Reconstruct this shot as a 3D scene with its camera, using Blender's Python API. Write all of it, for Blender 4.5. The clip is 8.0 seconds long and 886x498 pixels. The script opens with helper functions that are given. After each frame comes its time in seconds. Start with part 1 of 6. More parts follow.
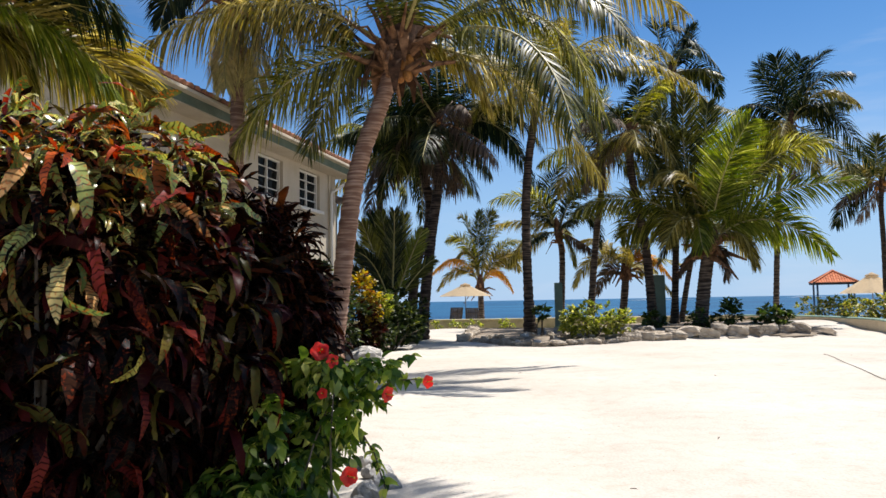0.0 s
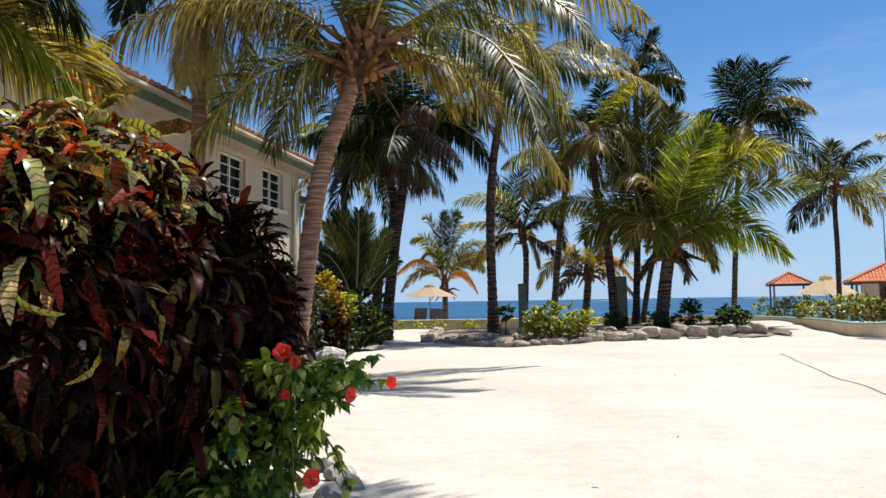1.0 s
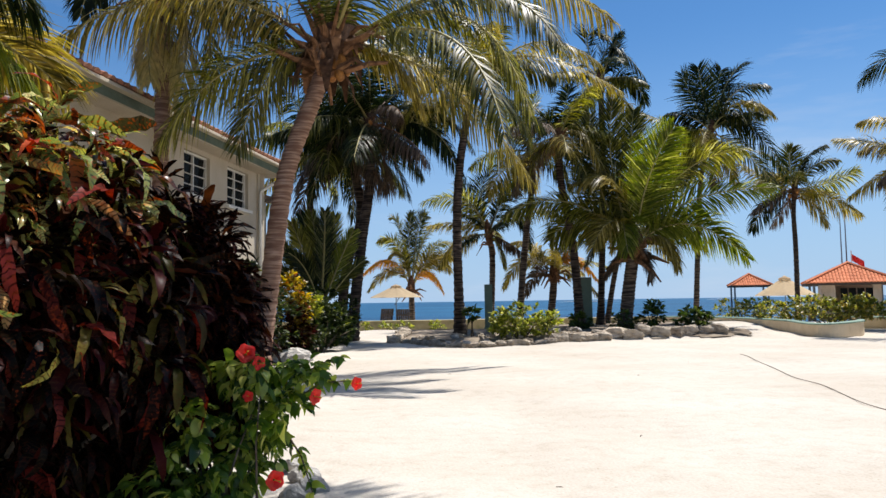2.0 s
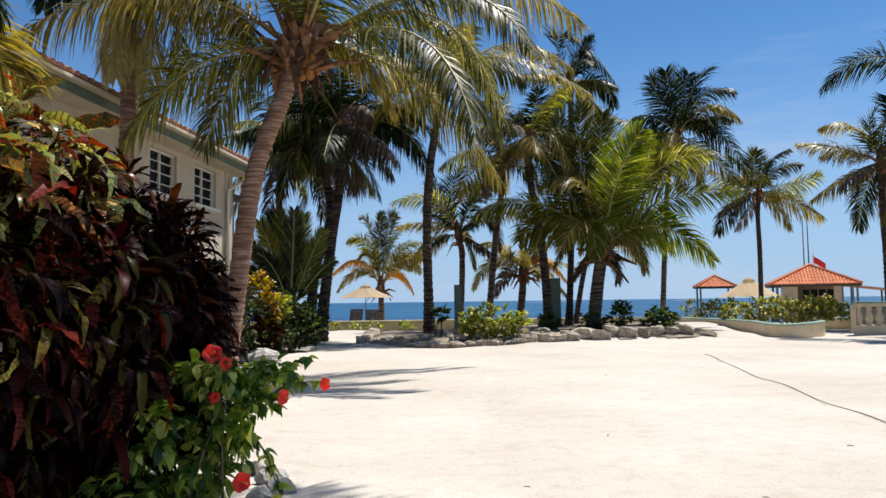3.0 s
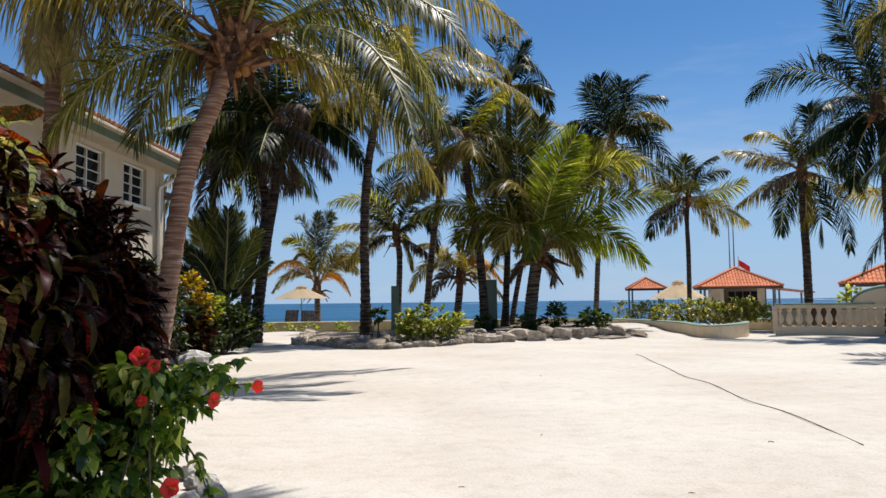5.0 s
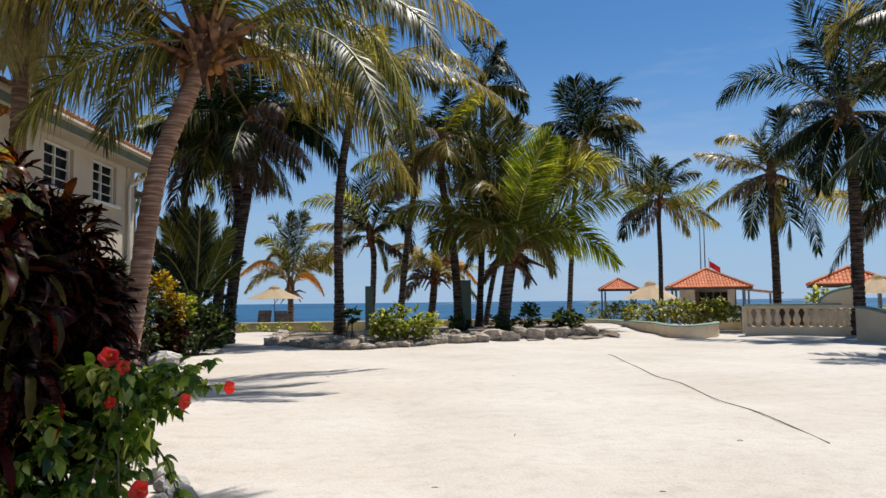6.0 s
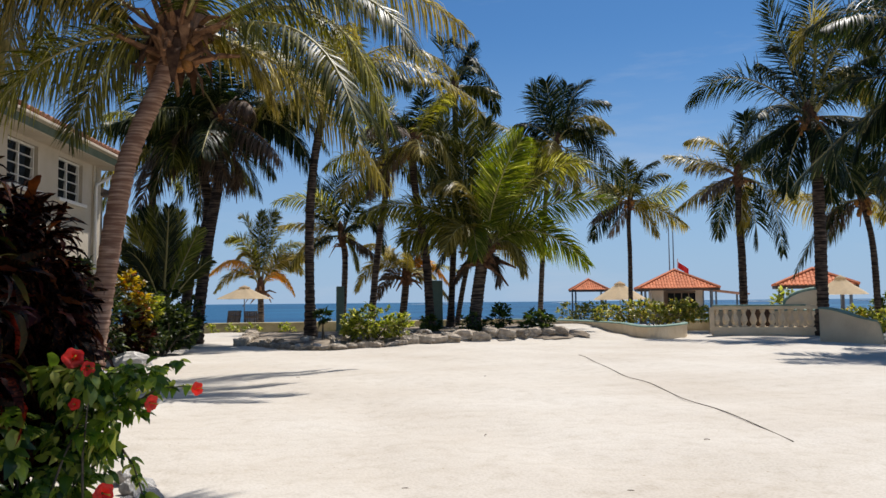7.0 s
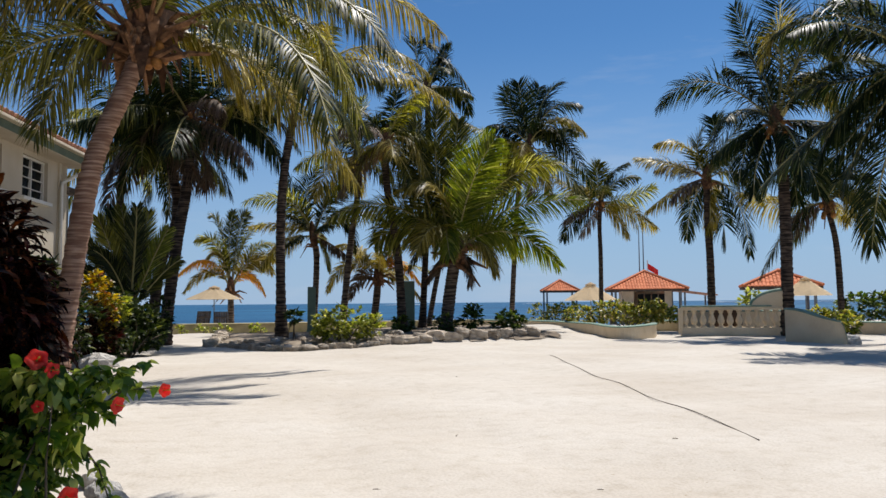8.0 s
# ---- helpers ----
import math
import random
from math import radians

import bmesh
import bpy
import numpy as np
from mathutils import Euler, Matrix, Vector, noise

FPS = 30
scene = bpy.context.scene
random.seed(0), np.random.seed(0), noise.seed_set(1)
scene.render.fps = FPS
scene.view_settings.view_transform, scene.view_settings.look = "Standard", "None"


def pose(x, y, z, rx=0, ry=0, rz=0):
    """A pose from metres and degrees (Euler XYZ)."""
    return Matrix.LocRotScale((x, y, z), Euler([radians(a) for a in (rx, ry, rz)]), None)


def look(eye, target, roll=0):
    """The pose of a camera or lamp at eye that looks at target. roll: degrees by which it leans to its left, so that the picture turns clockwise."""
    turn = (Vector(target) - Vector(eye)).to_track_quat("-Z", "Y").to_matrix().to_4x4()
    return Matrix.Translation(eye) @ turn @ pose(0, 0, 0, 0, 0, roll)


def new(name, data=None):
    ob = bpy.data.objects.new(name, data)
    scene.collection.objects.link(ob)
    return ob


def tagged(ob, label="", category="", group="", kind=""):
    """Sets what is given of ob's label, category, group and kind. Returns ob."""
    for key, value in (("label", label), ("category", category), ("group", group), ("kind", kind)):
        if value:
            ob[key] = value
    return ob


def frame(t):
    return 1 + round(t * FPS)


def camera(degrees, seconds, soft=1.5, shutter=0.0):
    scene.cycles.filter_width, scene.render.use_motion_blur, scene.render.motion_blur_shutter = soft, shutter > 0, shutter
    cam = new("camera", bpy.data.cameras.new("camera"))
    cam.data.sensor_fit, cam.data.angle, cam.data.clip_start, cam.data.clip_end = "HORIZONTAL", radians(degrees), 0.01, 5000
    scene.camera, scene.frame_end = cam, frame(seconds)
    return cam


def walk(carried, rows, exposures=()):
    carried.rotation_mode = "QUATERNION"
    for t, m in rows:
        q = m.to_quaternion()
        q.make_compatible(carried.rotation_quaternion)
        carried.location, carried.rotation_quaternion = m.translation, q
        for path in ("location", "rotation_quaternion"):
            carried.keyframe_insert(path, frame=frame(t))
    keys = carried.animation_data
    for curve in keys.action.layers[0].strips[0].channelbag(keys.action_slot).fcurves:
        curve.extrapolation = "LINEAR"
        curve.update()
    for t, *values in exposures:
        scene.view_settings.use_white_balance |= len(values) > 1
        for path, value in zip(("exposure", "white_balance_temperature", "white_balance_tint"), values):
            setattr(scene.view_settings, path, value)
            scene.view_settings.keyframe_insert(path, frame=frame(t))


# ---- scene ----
# camera: turns where it stands, with a few centimetres of sway
EYE = 1.3
cam = camera(61.2, 8.0, soft=1.5)
ROWS = [
    (0.0, 0.00, 3.99, 0.99),
    (0.5, -1.37, 4.00, 0.98),
    (1.0, -2.72, 3.99, 0.91),
    (1.5, -4.05, 4.00, 0.90),
    (3.0, -7.58, 4.00, 0.73),
    (3.5, -8.84, 4.00, 0.69),
    (4.0, -10.23, 4.00, 0.66),
    (4.5, -11.37, 4.02, 0.64),
    (6.0, -14.33, 4.04, 0.59),
    (6.5, -15.41, 4.06, 0.56),
    (7.0, -16.50, 4.05, 0.51),
    (7.5, -17.57, 4.06, 0.51),
    (8.0, -18.63, 4.08, 0.47),
]
walk(cam, [(t, pose(0.027 * t / 8.0, 0, EYE, 90 + pitch, roll, yaw)) for t, yaw, pitch, roll in ROWS],
     exposures=[(0.0, 0.58, 6450, 12), (3.0, 0.46, 6450, 12), (4.5, 0.40, 6450, 12), (6.0, 0.27, 6450, 12), (8.0, 0.21, 6450, 12)])

# ---- light ----
SUN_AZ, SUN_EL = 56.0, 64.0
world = bpy.data.worlds.new("sky")
scene.world = world
world.use_nodes = True
wn, wl = world.node_tree.nodes, world.node_tree.links
wn.clear()
sky = wn.new("ShaderNodeTexSky")
sky.sky_type = 'NISHITA'
sky.sun_disc = False
sky.sun_elevation, sky.sun_rotation = radians(SUN_EL), radians(SUN_AZ)
sky.altitude, sky.air_density, sky.dust_density, sky.ozone_density = 0, 1.0, 0.0, 4.0
wbg, wout = wn.new("ShaderNodeBackground"), wn.new("ShaderNodeOutputWorld")
wbg.inputs["Strength"].default_value = 0.068
# thin high cloud, all round the sky
wco, wmap, wnoi, wrmp, wmix = (wn.new(k) for k in ("ShaderNodeTexCoord", "ShaderNodeMapping", "ShaderNodeTexNoise", "ShaderNodeValToRGB", "ShaderNodeMixRGB"))
wmap.inputs["Scale"].default_value = (1.2, 1.2, 7.0)
wnoi.inputs["Scale"].default_value, wnoi.inputs["Detail"].default_value, wnoi.inputs["Roughness"].default_value = 2.2, 7.0, 0.6
wrmp.color_ramp.elements[0].position, wrmp.color_ramp.elements[1].position = 0.52, 0.9
wrmp.color_ramp.elements[1].color = (0.4, 0.4, 0.4, 1)
# deep tropical blue: tint of the clear sky
wtin = wn.new("ShaderNodeMixRGB")
wtin.blend_type, wtin.inputs["Fac"].default_value, wtin.inputs["Color2"].default_value = 'MULTIPLY', 1.0, (0.60, 0.95, 1.17, 1)
wl.new(sky.outputs["Color"], wtin.inputs["Color1"])
# pale blue haze low over the horizon
wsep, wmr, whz = wn.new("ShaderNodeSeparateXYZ"), wn.new("ShaderNodeMapRange"), wn.new("ShaderNodeMixRGB")
wmr.interpolation_type = 'SMOOTHSTEP'
wmr.inputs["From Min"].default_value, wmr.inputs["From Max"].default_value, wmr.inputs["To Min"].default_value, wmr.inputs["To Max"].default_value = -0.05, 0.36, 0.92, 0.0
whz.inputs["Color2"].default_value = (4.4, 6.1, 8.6, 1)
wl.new(wco.outputs["Generated"], wsep.inputs[0]), wl.new(wsep.outputs["Z"], wmr.inputs["Value"]), wl.new(wmr.outputs["Result"], whz.inputs["Fac"]), wl.new(wtin.outputs["Color"], whz.inputs["Color1"])
wmix.inputs["Color2"].default_value = (8.0, 8.3, 8.8, 1)
for a, b in ((wco.outputs["Generated"], wmap.inputs["Vector"]), (wmap.outputs["Vector"], wnoi.inputs["Vector"]), (wnoi.outputs["Fac"], wrmp.inputs["Fac"]),
             (wrmp.outputs["Color"], wmix.inputs["Fac"]), (whz.outputs["Color"], wmix.inputs["Color1"]), (wmix.outputs["Color"], wbg.inputs["Color"]),
             (wbg.outputs["Background"], wout.inputs["Surface"])):
    wl.new(a, b)
sun = new("sun", bpy.data.lights.new("sun", 'SUN'))
sun.data.energy, sun.data.angle, sun.data.color = 5.0, radians(0.53), (1.0, 0.96, 0.90)
sd = Vector((math.sin(radians(SUN_AZ)) * math.cos(radians(SUN_EL)), math.cos(radians(SUN_AZ)) * math.cos(radians(SUN_EL)), math.sin(radians(SUN_EL))))
sun.matrix_world = look(sd * 60, (0, 0, 0))


# ---- materials ----
def material(name):
    m = bpy.data.materials.new(name)
    m.use_nodes = True
    n = m.node_tree.nodes
    return m, n, m.node_tree.links, n["Principled BSDF"]


def ramp(n, stops):
    r = n.new("ShaderNodeValToRGB")
    e = r.color_ramp.elements
    while len(e) < len(stops):
        e.new(0.5)
    for k, (p, c) in enumerate(stops):
        e[k].position, e[k].color = p, (*c, 1)
    return r


def rough_mat(name, c1, c2, scale=6.0, rough=0.85, bump=0.3, fine=60.0, stain=None, vary=0.25, dist=0.02):
    """Mottled dull surface: two colours at a large scale, a fine grain, bump, and some variation between pieces."""
    m, n, l, p = material(name)
    tc = n.new("ShaderNodeTexCoord")
    a, b = n.new("ShaderNodeTexNoise"), n.new("ShaderNodeTexNoise")
    a.inputs["Scale"].default_value, a.inputs["Detail"].default_value = scale, 6
    b.inputs["Scale"].default_value, b.inputs["Detail"].default_value = fine, 4
    l.new(tc.outputs["Object"], a.inputs["Vector"]), l.new(tc.outputs["Object"], b.inputs["Vector"])
    r = ramp(n, [(0.3, c1), (0.7, c2)] if stain is None else [(0.25, stain), (0.4, c1), (0.7, c2)])
    l.new(a.outputs["Fac"], r.inputs["Fac"])
    mul = n.new("ShaderNodeMixRGB")
    mul.blend_type, mul.inputs["Fac"].default_value = 'MULTIPLY', 0.5
    g = ramp(n, [(0.3, (0.6, 0.6, 0.6)), (0.65, (1, 1, 1))])
    l.new(b.outputs["Fac"], g.inputs["Fac"]), l.new(r.outputs["Color"], mul.inputs["Color1"]), l.new(g.outputs["Color"], mul.inputs["Color2"])
    oi, hsv, mr = n.new("ShaderNodeObjectInfo"), n.new("ShaderNodeHueSaturation"), n.new("ShaderNodeMapRange")
    mr.inputs["To Min"].default_value, mr.inputs["To Max"].default_value = 1 - vary, 1 + vary
    l.new(oi.outputs["Random"], mr.inputs["Value"]), l.new(mr.outputs["Result"], hsv.inputs["Value"]), l.new(mul.outputs["Color"], hsv.inputs["Color"])
    l.new(hsv.outputs["Color"], p.inputs["Base Color"])
    p.inputs["Roughness"].default_value = rough
    p.inputs["Specular IOR Level"].default_value = 0.3
    if bump:
        bp, add = n.new("ShaderNodeBump"), n.new("ShaderNodeMath")
        add.operation = 'ADD'
        l.new(a.outputs["Fac"], add.inputs[0]), l.new(b.outputs["Fac"], add.inputs[1]), l.new(add.outputs[0], bp.inputs["Height"])
        bp.inputs["Strength"].default_value, bp.inputs["Distance"].default_value = bump, dist
        l.new(bp.outputs["Normal"], p.inputs["Normal"])
    return m


def leaf_mat(name, stops, rough=0.4, glow=0.35, vein=0.0, vein_col=(0.3, 0.25, 0.03), spots=0.0, spot_col=(0.4, 0.1, 0.01), spec=0.5, mottle=0.3):
    """Leaf with a colour picked per leaf or per frond from the stops, veins and blotches along it, and light that shines through."""
    m, n, l, p = material(name)
    oi, geo, add, fr = n.new("ShaderNodeObjectInfo"), n.new("ShaderNodeNewGeometry"), n.new("ShaderNodeMath"), n.new("ShaderNodeMath")
    add.operation, fr.operation = 'ADD', 'FRACT'
    l.new(oi.outputs["Random"], add.inputs[0]), l.new(geo.outputs["Random Per Island"], add.inputs[1]), l.new(add.outputs[0], fr.inputs[0])
    r = ramp(n, stops)
    l.new(fr.outputs[0], r.inputs["Fac"])
    col = r.outputs["Color"]
    uv = n.new("ShaderNodeUVMap")
    if vein:
        sep, ab, ma, sn, mx = n.new("ShaderNodeSeparateXYZ"), n.new("ShaderNodeMath"), n.new("ShaderNodeMath"), n.new("ShaderNodeMath"), n.new("ShaderNodeMixRGB")
        l.new(uv.outputs["UV"], sep.inputs[0])
        ab.operation, ma.operation, sn.operation = 'ABSOLUTE', 'MULTIPLY_ADD', 'SINE'
        l.new(sep.outputs["Y"], ab.inputs[0])
        sc = n.new("ShaderNodeMath")
        sc.operation, sc.inputs[1].default_value = 'MULTIPLY', 84.0
        l.new(sep.outputs["X"], sc.inputs[0])
        ma.inputs[1].default_value = -3.5
        l.new(ab.outputs[0], ma.inputs[0]), l.new(sc.outputs[0], ma.inputs[2]), l.new(ma.outputs[0], sn.inputs[0])
        mr = n.new("ShaderNodeMapRange")
        mr.inputs["From Min"].default_value, mr.inputs["To Max"].default_value = 0.35, vein
        # banded on some leaves, plain on others
        vn, vr, vm = n.new("ShaderNodeTexNoise"), n.new("ShaderNodeMapRange"), n.new("ShaderNodeMath")
        vn.inputs["Scale"].default_value, vm.operation = 7.0, 'MULTIPLY'
        vr.inputs["From Min"].default_value, vr.inputs["From Max"].default_value = 0.42, 0.6
        l.new(geo.outputs["Position"], vn.inputs["Vector"]), l.new(vn.outputs["Fac"], vr.inputs["Value"])
        l.new(sn.outputs[0], mr.inputs["Value"]), l.new(mr.outputs["Result"], vm.inputs[0]), l.new(vr.outputs["Result"], vm.inputs[1]), l.new(vm.outputs[0], mx.inputs["Fac"])
        mx.inputs["Color2"].default_value = (*vein_col, 1)
        if vein > 0.7:
            mx.blend_type = 'MULTIPLY'
            vr.inputs["From Min"].default_value, vr.inputs["From Max"].default_value = 0.3, 0.45
        l.new(col, mx.inputs["Color1"])
        col = mx.outputs["Color"]
    if spots:
        tc, no, rr, mx = n.new("ShaderNodeTexCoord"), n.new("ShaderNodeTexNoise"), ramp(n, [(0.56, (0, 0, 0)), (0.62, (spots,) * 3)]), n.new("ShaderNodeMixRGB")
        no.inputs["Scale"].default_value = 62.0
        l.new(geo.outputs["Position"], no.inputs["Vector"]), l.new(no.outputs["Fac"], rr.inputs["Fac"]), l.new(rr.outputs["Color"], mx.inputs["Fac"])
        mx.inputs["Color2"].default_value = (*spot_col, 1)
        l.new(col, mx.inputs["Color1"])
        col = mx.outputs["Color"]
    gn, hv, gm = n.new("ShaderNodeTexNoise"), n.new("ShaderNodeHueSaturation"), n.new("ShaderNodeMapRange")
    gn.inputs["Scale"].default_value, gn.inputs["Detail"].default_value = 9.0, 5
    l.new(geo.outputs["Position"], gn.inputs["Vector"]), l.new(gn.outputs["Fac"], gm.inputs["Value"]), l.new(gm.outputs["Result"], hv.inputs["Value"])
    gm.inputs["From Min"].default_value, gm.inputs["From Max"].default_value, gm.inputs["To Min"].default_value, gm.inputs["To Max"].default_value = 0.3, 0.7, 1 - mottle, 1 + mottle
    l.new(col, hv.inputs["Color"])
    col = hv.outputs["Color"]
    l.new(col, p.inputs["Base Color"])
    p.inputs["Roughness"].default_value, p.inputs["Specular IOR Level"].default_value = rough, spec
    tr, mix, out = n.new("ShaderNodeBsdfTranslucent"), n.new("ShaderNodeMixShader"), n["Material Output"]
    br = n.new("ShaderNodeHueSaturation")
    br.inputs["Value"].default_value, br.inputs["Saturation"].default_value = 1.9, 1.1
    l.new(col, br.inputs["Color"]), l.new(br.outputs["Color"], tr.inputs["Color"])
    mix.inputs["Fac"].default_value = glow
    l.new(p.outputs[0], mix.inputs[1]), l.new(tr.outputs[0], mix.inputs[2]), l.new(mix.outputs[0], out.inputs["Surface"])
    return m


def trunk_mat(name, c1, c2, c3):
    m, n, l, p = material(name)
    uv, sep, no, sn = n.new("ShaderNodeUVMap"), n.new("ShaderNodeSeparateXYZ"), n.new("ShaderNodeTexNoise"), n.new("ShaderNodeTexNoise")
    tc = n.new("ShaderNodeTexCoord")
    no.inputs["Scale"].default_value, no.inputs["Detail"].default_value = 5.0, 7
    mp = n.new("ShaderNodeMapping")
    mp.inputs["Scale"].default_value = (2.0, 2.0, 26.0)
    l.new(tc.outputs["Object"], mp.inputs["Vector"]), l.new(mp.outputs["Vector"], sn.inputs["Vector"]), l.new(tc.outputs["Object"], no.inputs["Vector"])
    sn.inputs["Scale"].default_value, sn.inputs["Detail"].default_value = 1.0, 3
    r, r2, mx = ramp(n, [(0.3, c1), (0.7, c2)]), ramp(n, [(0.42, (1, 1, 1)), (0.58, (0, 0, 0))]), n.new("ShaderNodeMixRGB")
    l.new(no.outputs["Fac"], r.inputs["Fac"]), l.new(sn.outputs["Fac"], r2.inputs["Fac"]), l.new(r2.outputs["Color"], mx.inputs["Fac"])
    l.new(r.outputs["Color"], mx.inputs["Color1"])
    mx.inputs["Color2"].default_value = (*c3, 1)
    l.new(mx.outputs["Color"], p.inputs["Base Color"])
    bp = n.new("ShaderNodeBump")
    bp.inputs["Strength"].default_value, bp.inputs["Distance"].default_value = 0.6, 0.02
    l.new(sn.outputs["Fac"], bp.inputs["Height"]), l.new(bp.outputs["Normal"], p.inputs["Normal"])
    p.inputs["Roughness"].default_value = 0.9
    p.inputs["Specular IOR Level"].default_value = 0.2
    return m


def sand_mat():
    m, n, l, p = material("coral_sand")
    tc = n.new("ShaderNodeTexCoord")
    big, mid, fine = (n.new("ShaderNodeTexNoise") for _ in range(3))
    for t, s, d in ((big, 0.35, 5), (mid, 5.0, 6), (fine, 42.0, 6)):
        t.inputs["Scale"].default_value, t.inputs["Detail"].default_value = s, d
        l.new(tc.outputs["Object"], t.inputs["Vector"])
    # faint raked streaks along the yard
    mp, st = n.new("ShaderNodeMapping"), n.new("ShaderNodeTexNoise")
    mp.inputs["Scale"].default_value, mp.inputs["Rotation"].default_value = (0.25, 3.0, 1.0), (0, 0, radians(-8))
    st.inputs["Scale"].default_value, st.inputs["Detail"].default_value = 1.0, 4
    l.new(tc.outputs["Object"], mp.inputs["Vector"]), l.new(mp.outputs["Vector"], st.inputs["Vector"])
    r = ramp(n, [(0.3, (0.49, 0.44, 0.37)), (0.65, (0.56, 0.52, 0.455))])
    l.new(big.outputs["Fac"], r.inputs["Fac"])
    r2, mx = ramp(n, [(0.28, (0.78, 0.75, 0.7)), (0.5, (1, 1, 1))]), n.new("ShaderNodeMixRGB")
    mx.blend_type, mx.inputs["Fac"].default_value = 'MULTIPLY', 0.45
    l.new(mid.outputs["Fac"], r2.inputs["Fac"]), l.new(r.outputs["Color"], mx.inputs["Color1"]), l.new(r2.outputs["Color"], mx.inputs["Color2"])
    r3, mx3 = ramp(n, [(0.3, (0.86, 0.84, 0.8)), (0.55, (1, 1, 1))]), n.new("ShaderNodeMixRGB")
    mx3.blend_type, mx3.inputs["Fac"].default_value = 'MULTIPLY', 0.3
    l.new(st.outputs["Fac"], r3.inputs["Fac"]), l.new(mx.outputs["Color"], mx3.inputs["Color1"]), l.new(r3.outputs["Color"], mx3.inputs["Color2"])
    r5, mx5 = ramp(n, [(0.36, (0.8, 0.78, 0.74)), (0.56, (1, 1, 1))]), n.new("ShaderNodeMixRGB")
    mx5.blend_type, mx5.inputs["Fac"].default_value = 'MULTIPLY', 0.55
    l.new(fine.outputs["Fac"], r5.inputs["Fac"]), l.new(mx3.outputs["Color"], mx5.inputs["Color1"]), l.new(r5.outputs["Color"], mx5.inputs["Color2"])
    # bits of dark litter
    vo, lt, mx4 = n.new("ShaderNodeTexNoise"), ramp(n, [(0.73, (0, 0, 0)), (0.76, (0.7, 0.7, 0.7))]), n.new("ShaderNodeMixRGB")
    vo.inputs["Scale"].default_value, vo.inputs["Detail"].default_value = 16.0, 2
    l.new(tc.outputs["Object"], vo.inputs["Vector"]), l.new(vo.outputs["Fac"], lt.inputs["Fac"]), l.new(lt.outputs["Color"], mx4.inputs["Fac"])
    l.new(mx5.outputs["Color"], mx4.inputs["Color1"])
    mx4.inputs["Color2"].default_value = (0.28, 0.22, 0.15, 1)
    l.new(mx4.outputs["Color"], p.inputs["Base Color"])
    a1, a2, b1 = n.new("ShaderNodeMath"), n.new("ShaderNodeMath"), n.new("ShaderNodeBump")
    a1.operation, a1.inputs[1].default_value, a2.operation, a2.inputs[1].default_value = 'MULTIPLY_ADD', 0.8, 'MULTIPLY_ADD', 0.25
    st.inputs["Roughness"].default_value = 0.4
    l.new(mid.outputs["Fac"], a1.inputs[0])
    st2 = n.new("ShaderNodeMath")
    st2.operation, st2.inputs[1].default_value = 'MULTIPLY', 0.35
    l.new(st.outputs["Fac"], st2.inputs[0]), l.new(st2.outputs[0], a1.inputs[2])
    l.new(fine.outputs["Fac"], a2.inputs[0]), l.new(a1.outputs[0], a2.inputs[2]), l.new(a2.outputs[0], b1.inputs["Height"])
    b1.inputs["Strength"].default_value, b1.inputs["Distance"].default_value = 0.38, 0.05
    l.new(b1.outputs["Normal"], p.inputs["Normal"])
    p.inputs["Roughness"].default_value, p.inputs["Specular IOR Level"].default_value = 0.95, 0.1
    return m


def sea_mat():
    m, n, l, p = material("sea_water")
    tc, mp, a, b = n.new("ShaderNodeTexCoord"), n.new("ShaderNodeMapping"), n.new("ShaderNodeTexNoise"), n.new("ShaderNodeTexNoise")
    mp.inputs["Scale"].default_value = (0.012, 0.05, 1)
    l.new(tc.outputs["Object"], mp.inputs["Vector"]), l.new(mp.outputs["Vector"], a.inputs["Vector"]), l.new(tc.outputs["Object"], b.inputs["Vector"])
    a.inputs["Scale"].default_value, a.inputs["Detail"].default_value = 1.0, 5
    b.inputs["Scale"].default_value, b.inputs["Detail"].default_value = 0.5, 6
    r = ramp(n, [(0.35, (0.009, 0.05, 0.115)), (0.6, (0.016, 0.095, 0.18)), (0.75, (0.05, 0.2, 0.27))])
    l.new(a.outputs["Fac"], r.inputs["Fac"]), l.new(r.outputs["Color"], p.inputs["Base Color"])
    p.inputs["Roughness"].default_value, p.inputs["Specular IOR Level"].default_value, p.inputs["IOR"].default_value = 0.45, 0.25, 1.33
    bp = n.new("ShaderNodeBump")
    bp.inputs["Strength"].default_value, bp.inputs["Distance"].default_value = 1.0, 0.6
    l.new(b.outputs["Fac"], bp.inputs["Height"]), l.new(bp.outputs["Normal"], p.inputs["Normal"])
    return m


SAND, SEA = sand_mat(), sea_mat()
FROND_GREEN = leaf_mat("palm_leaf_green", [(0.0, (0.010, 0.018, 0.003)), (0.6, (0.062, 0.066, 0.008)), (0.9, (0.14, 0.13, 0.02)), (1.0, (0.26, 0.24, 0.07))], 0.42, 0.34, spec=0.27)
FROND_BRIGHT = leaf_mat("palm_leaf_bright", [(0.0, (0.03, 0.04, 0.006)), (0.55, (0.14, 0.135, 0.014)), (0.85, (0.29, 0.265, 0.04)), (1.0, (0.5, 0.47, 0.16))], 0.42, 0.47, spec=0.27)
FROND_YELLOW = leaf_mat("palm_leaf_yellow", [(0.0, (0.06, 0.055, 0.01)), (0.5, (0.21, 0.165, 0.025)), (0.85, (0.36, 0.28, 0.06)), (1.0, (0.55, 0.46, 0.18))], 0.42, 0.4, spec=0.27)
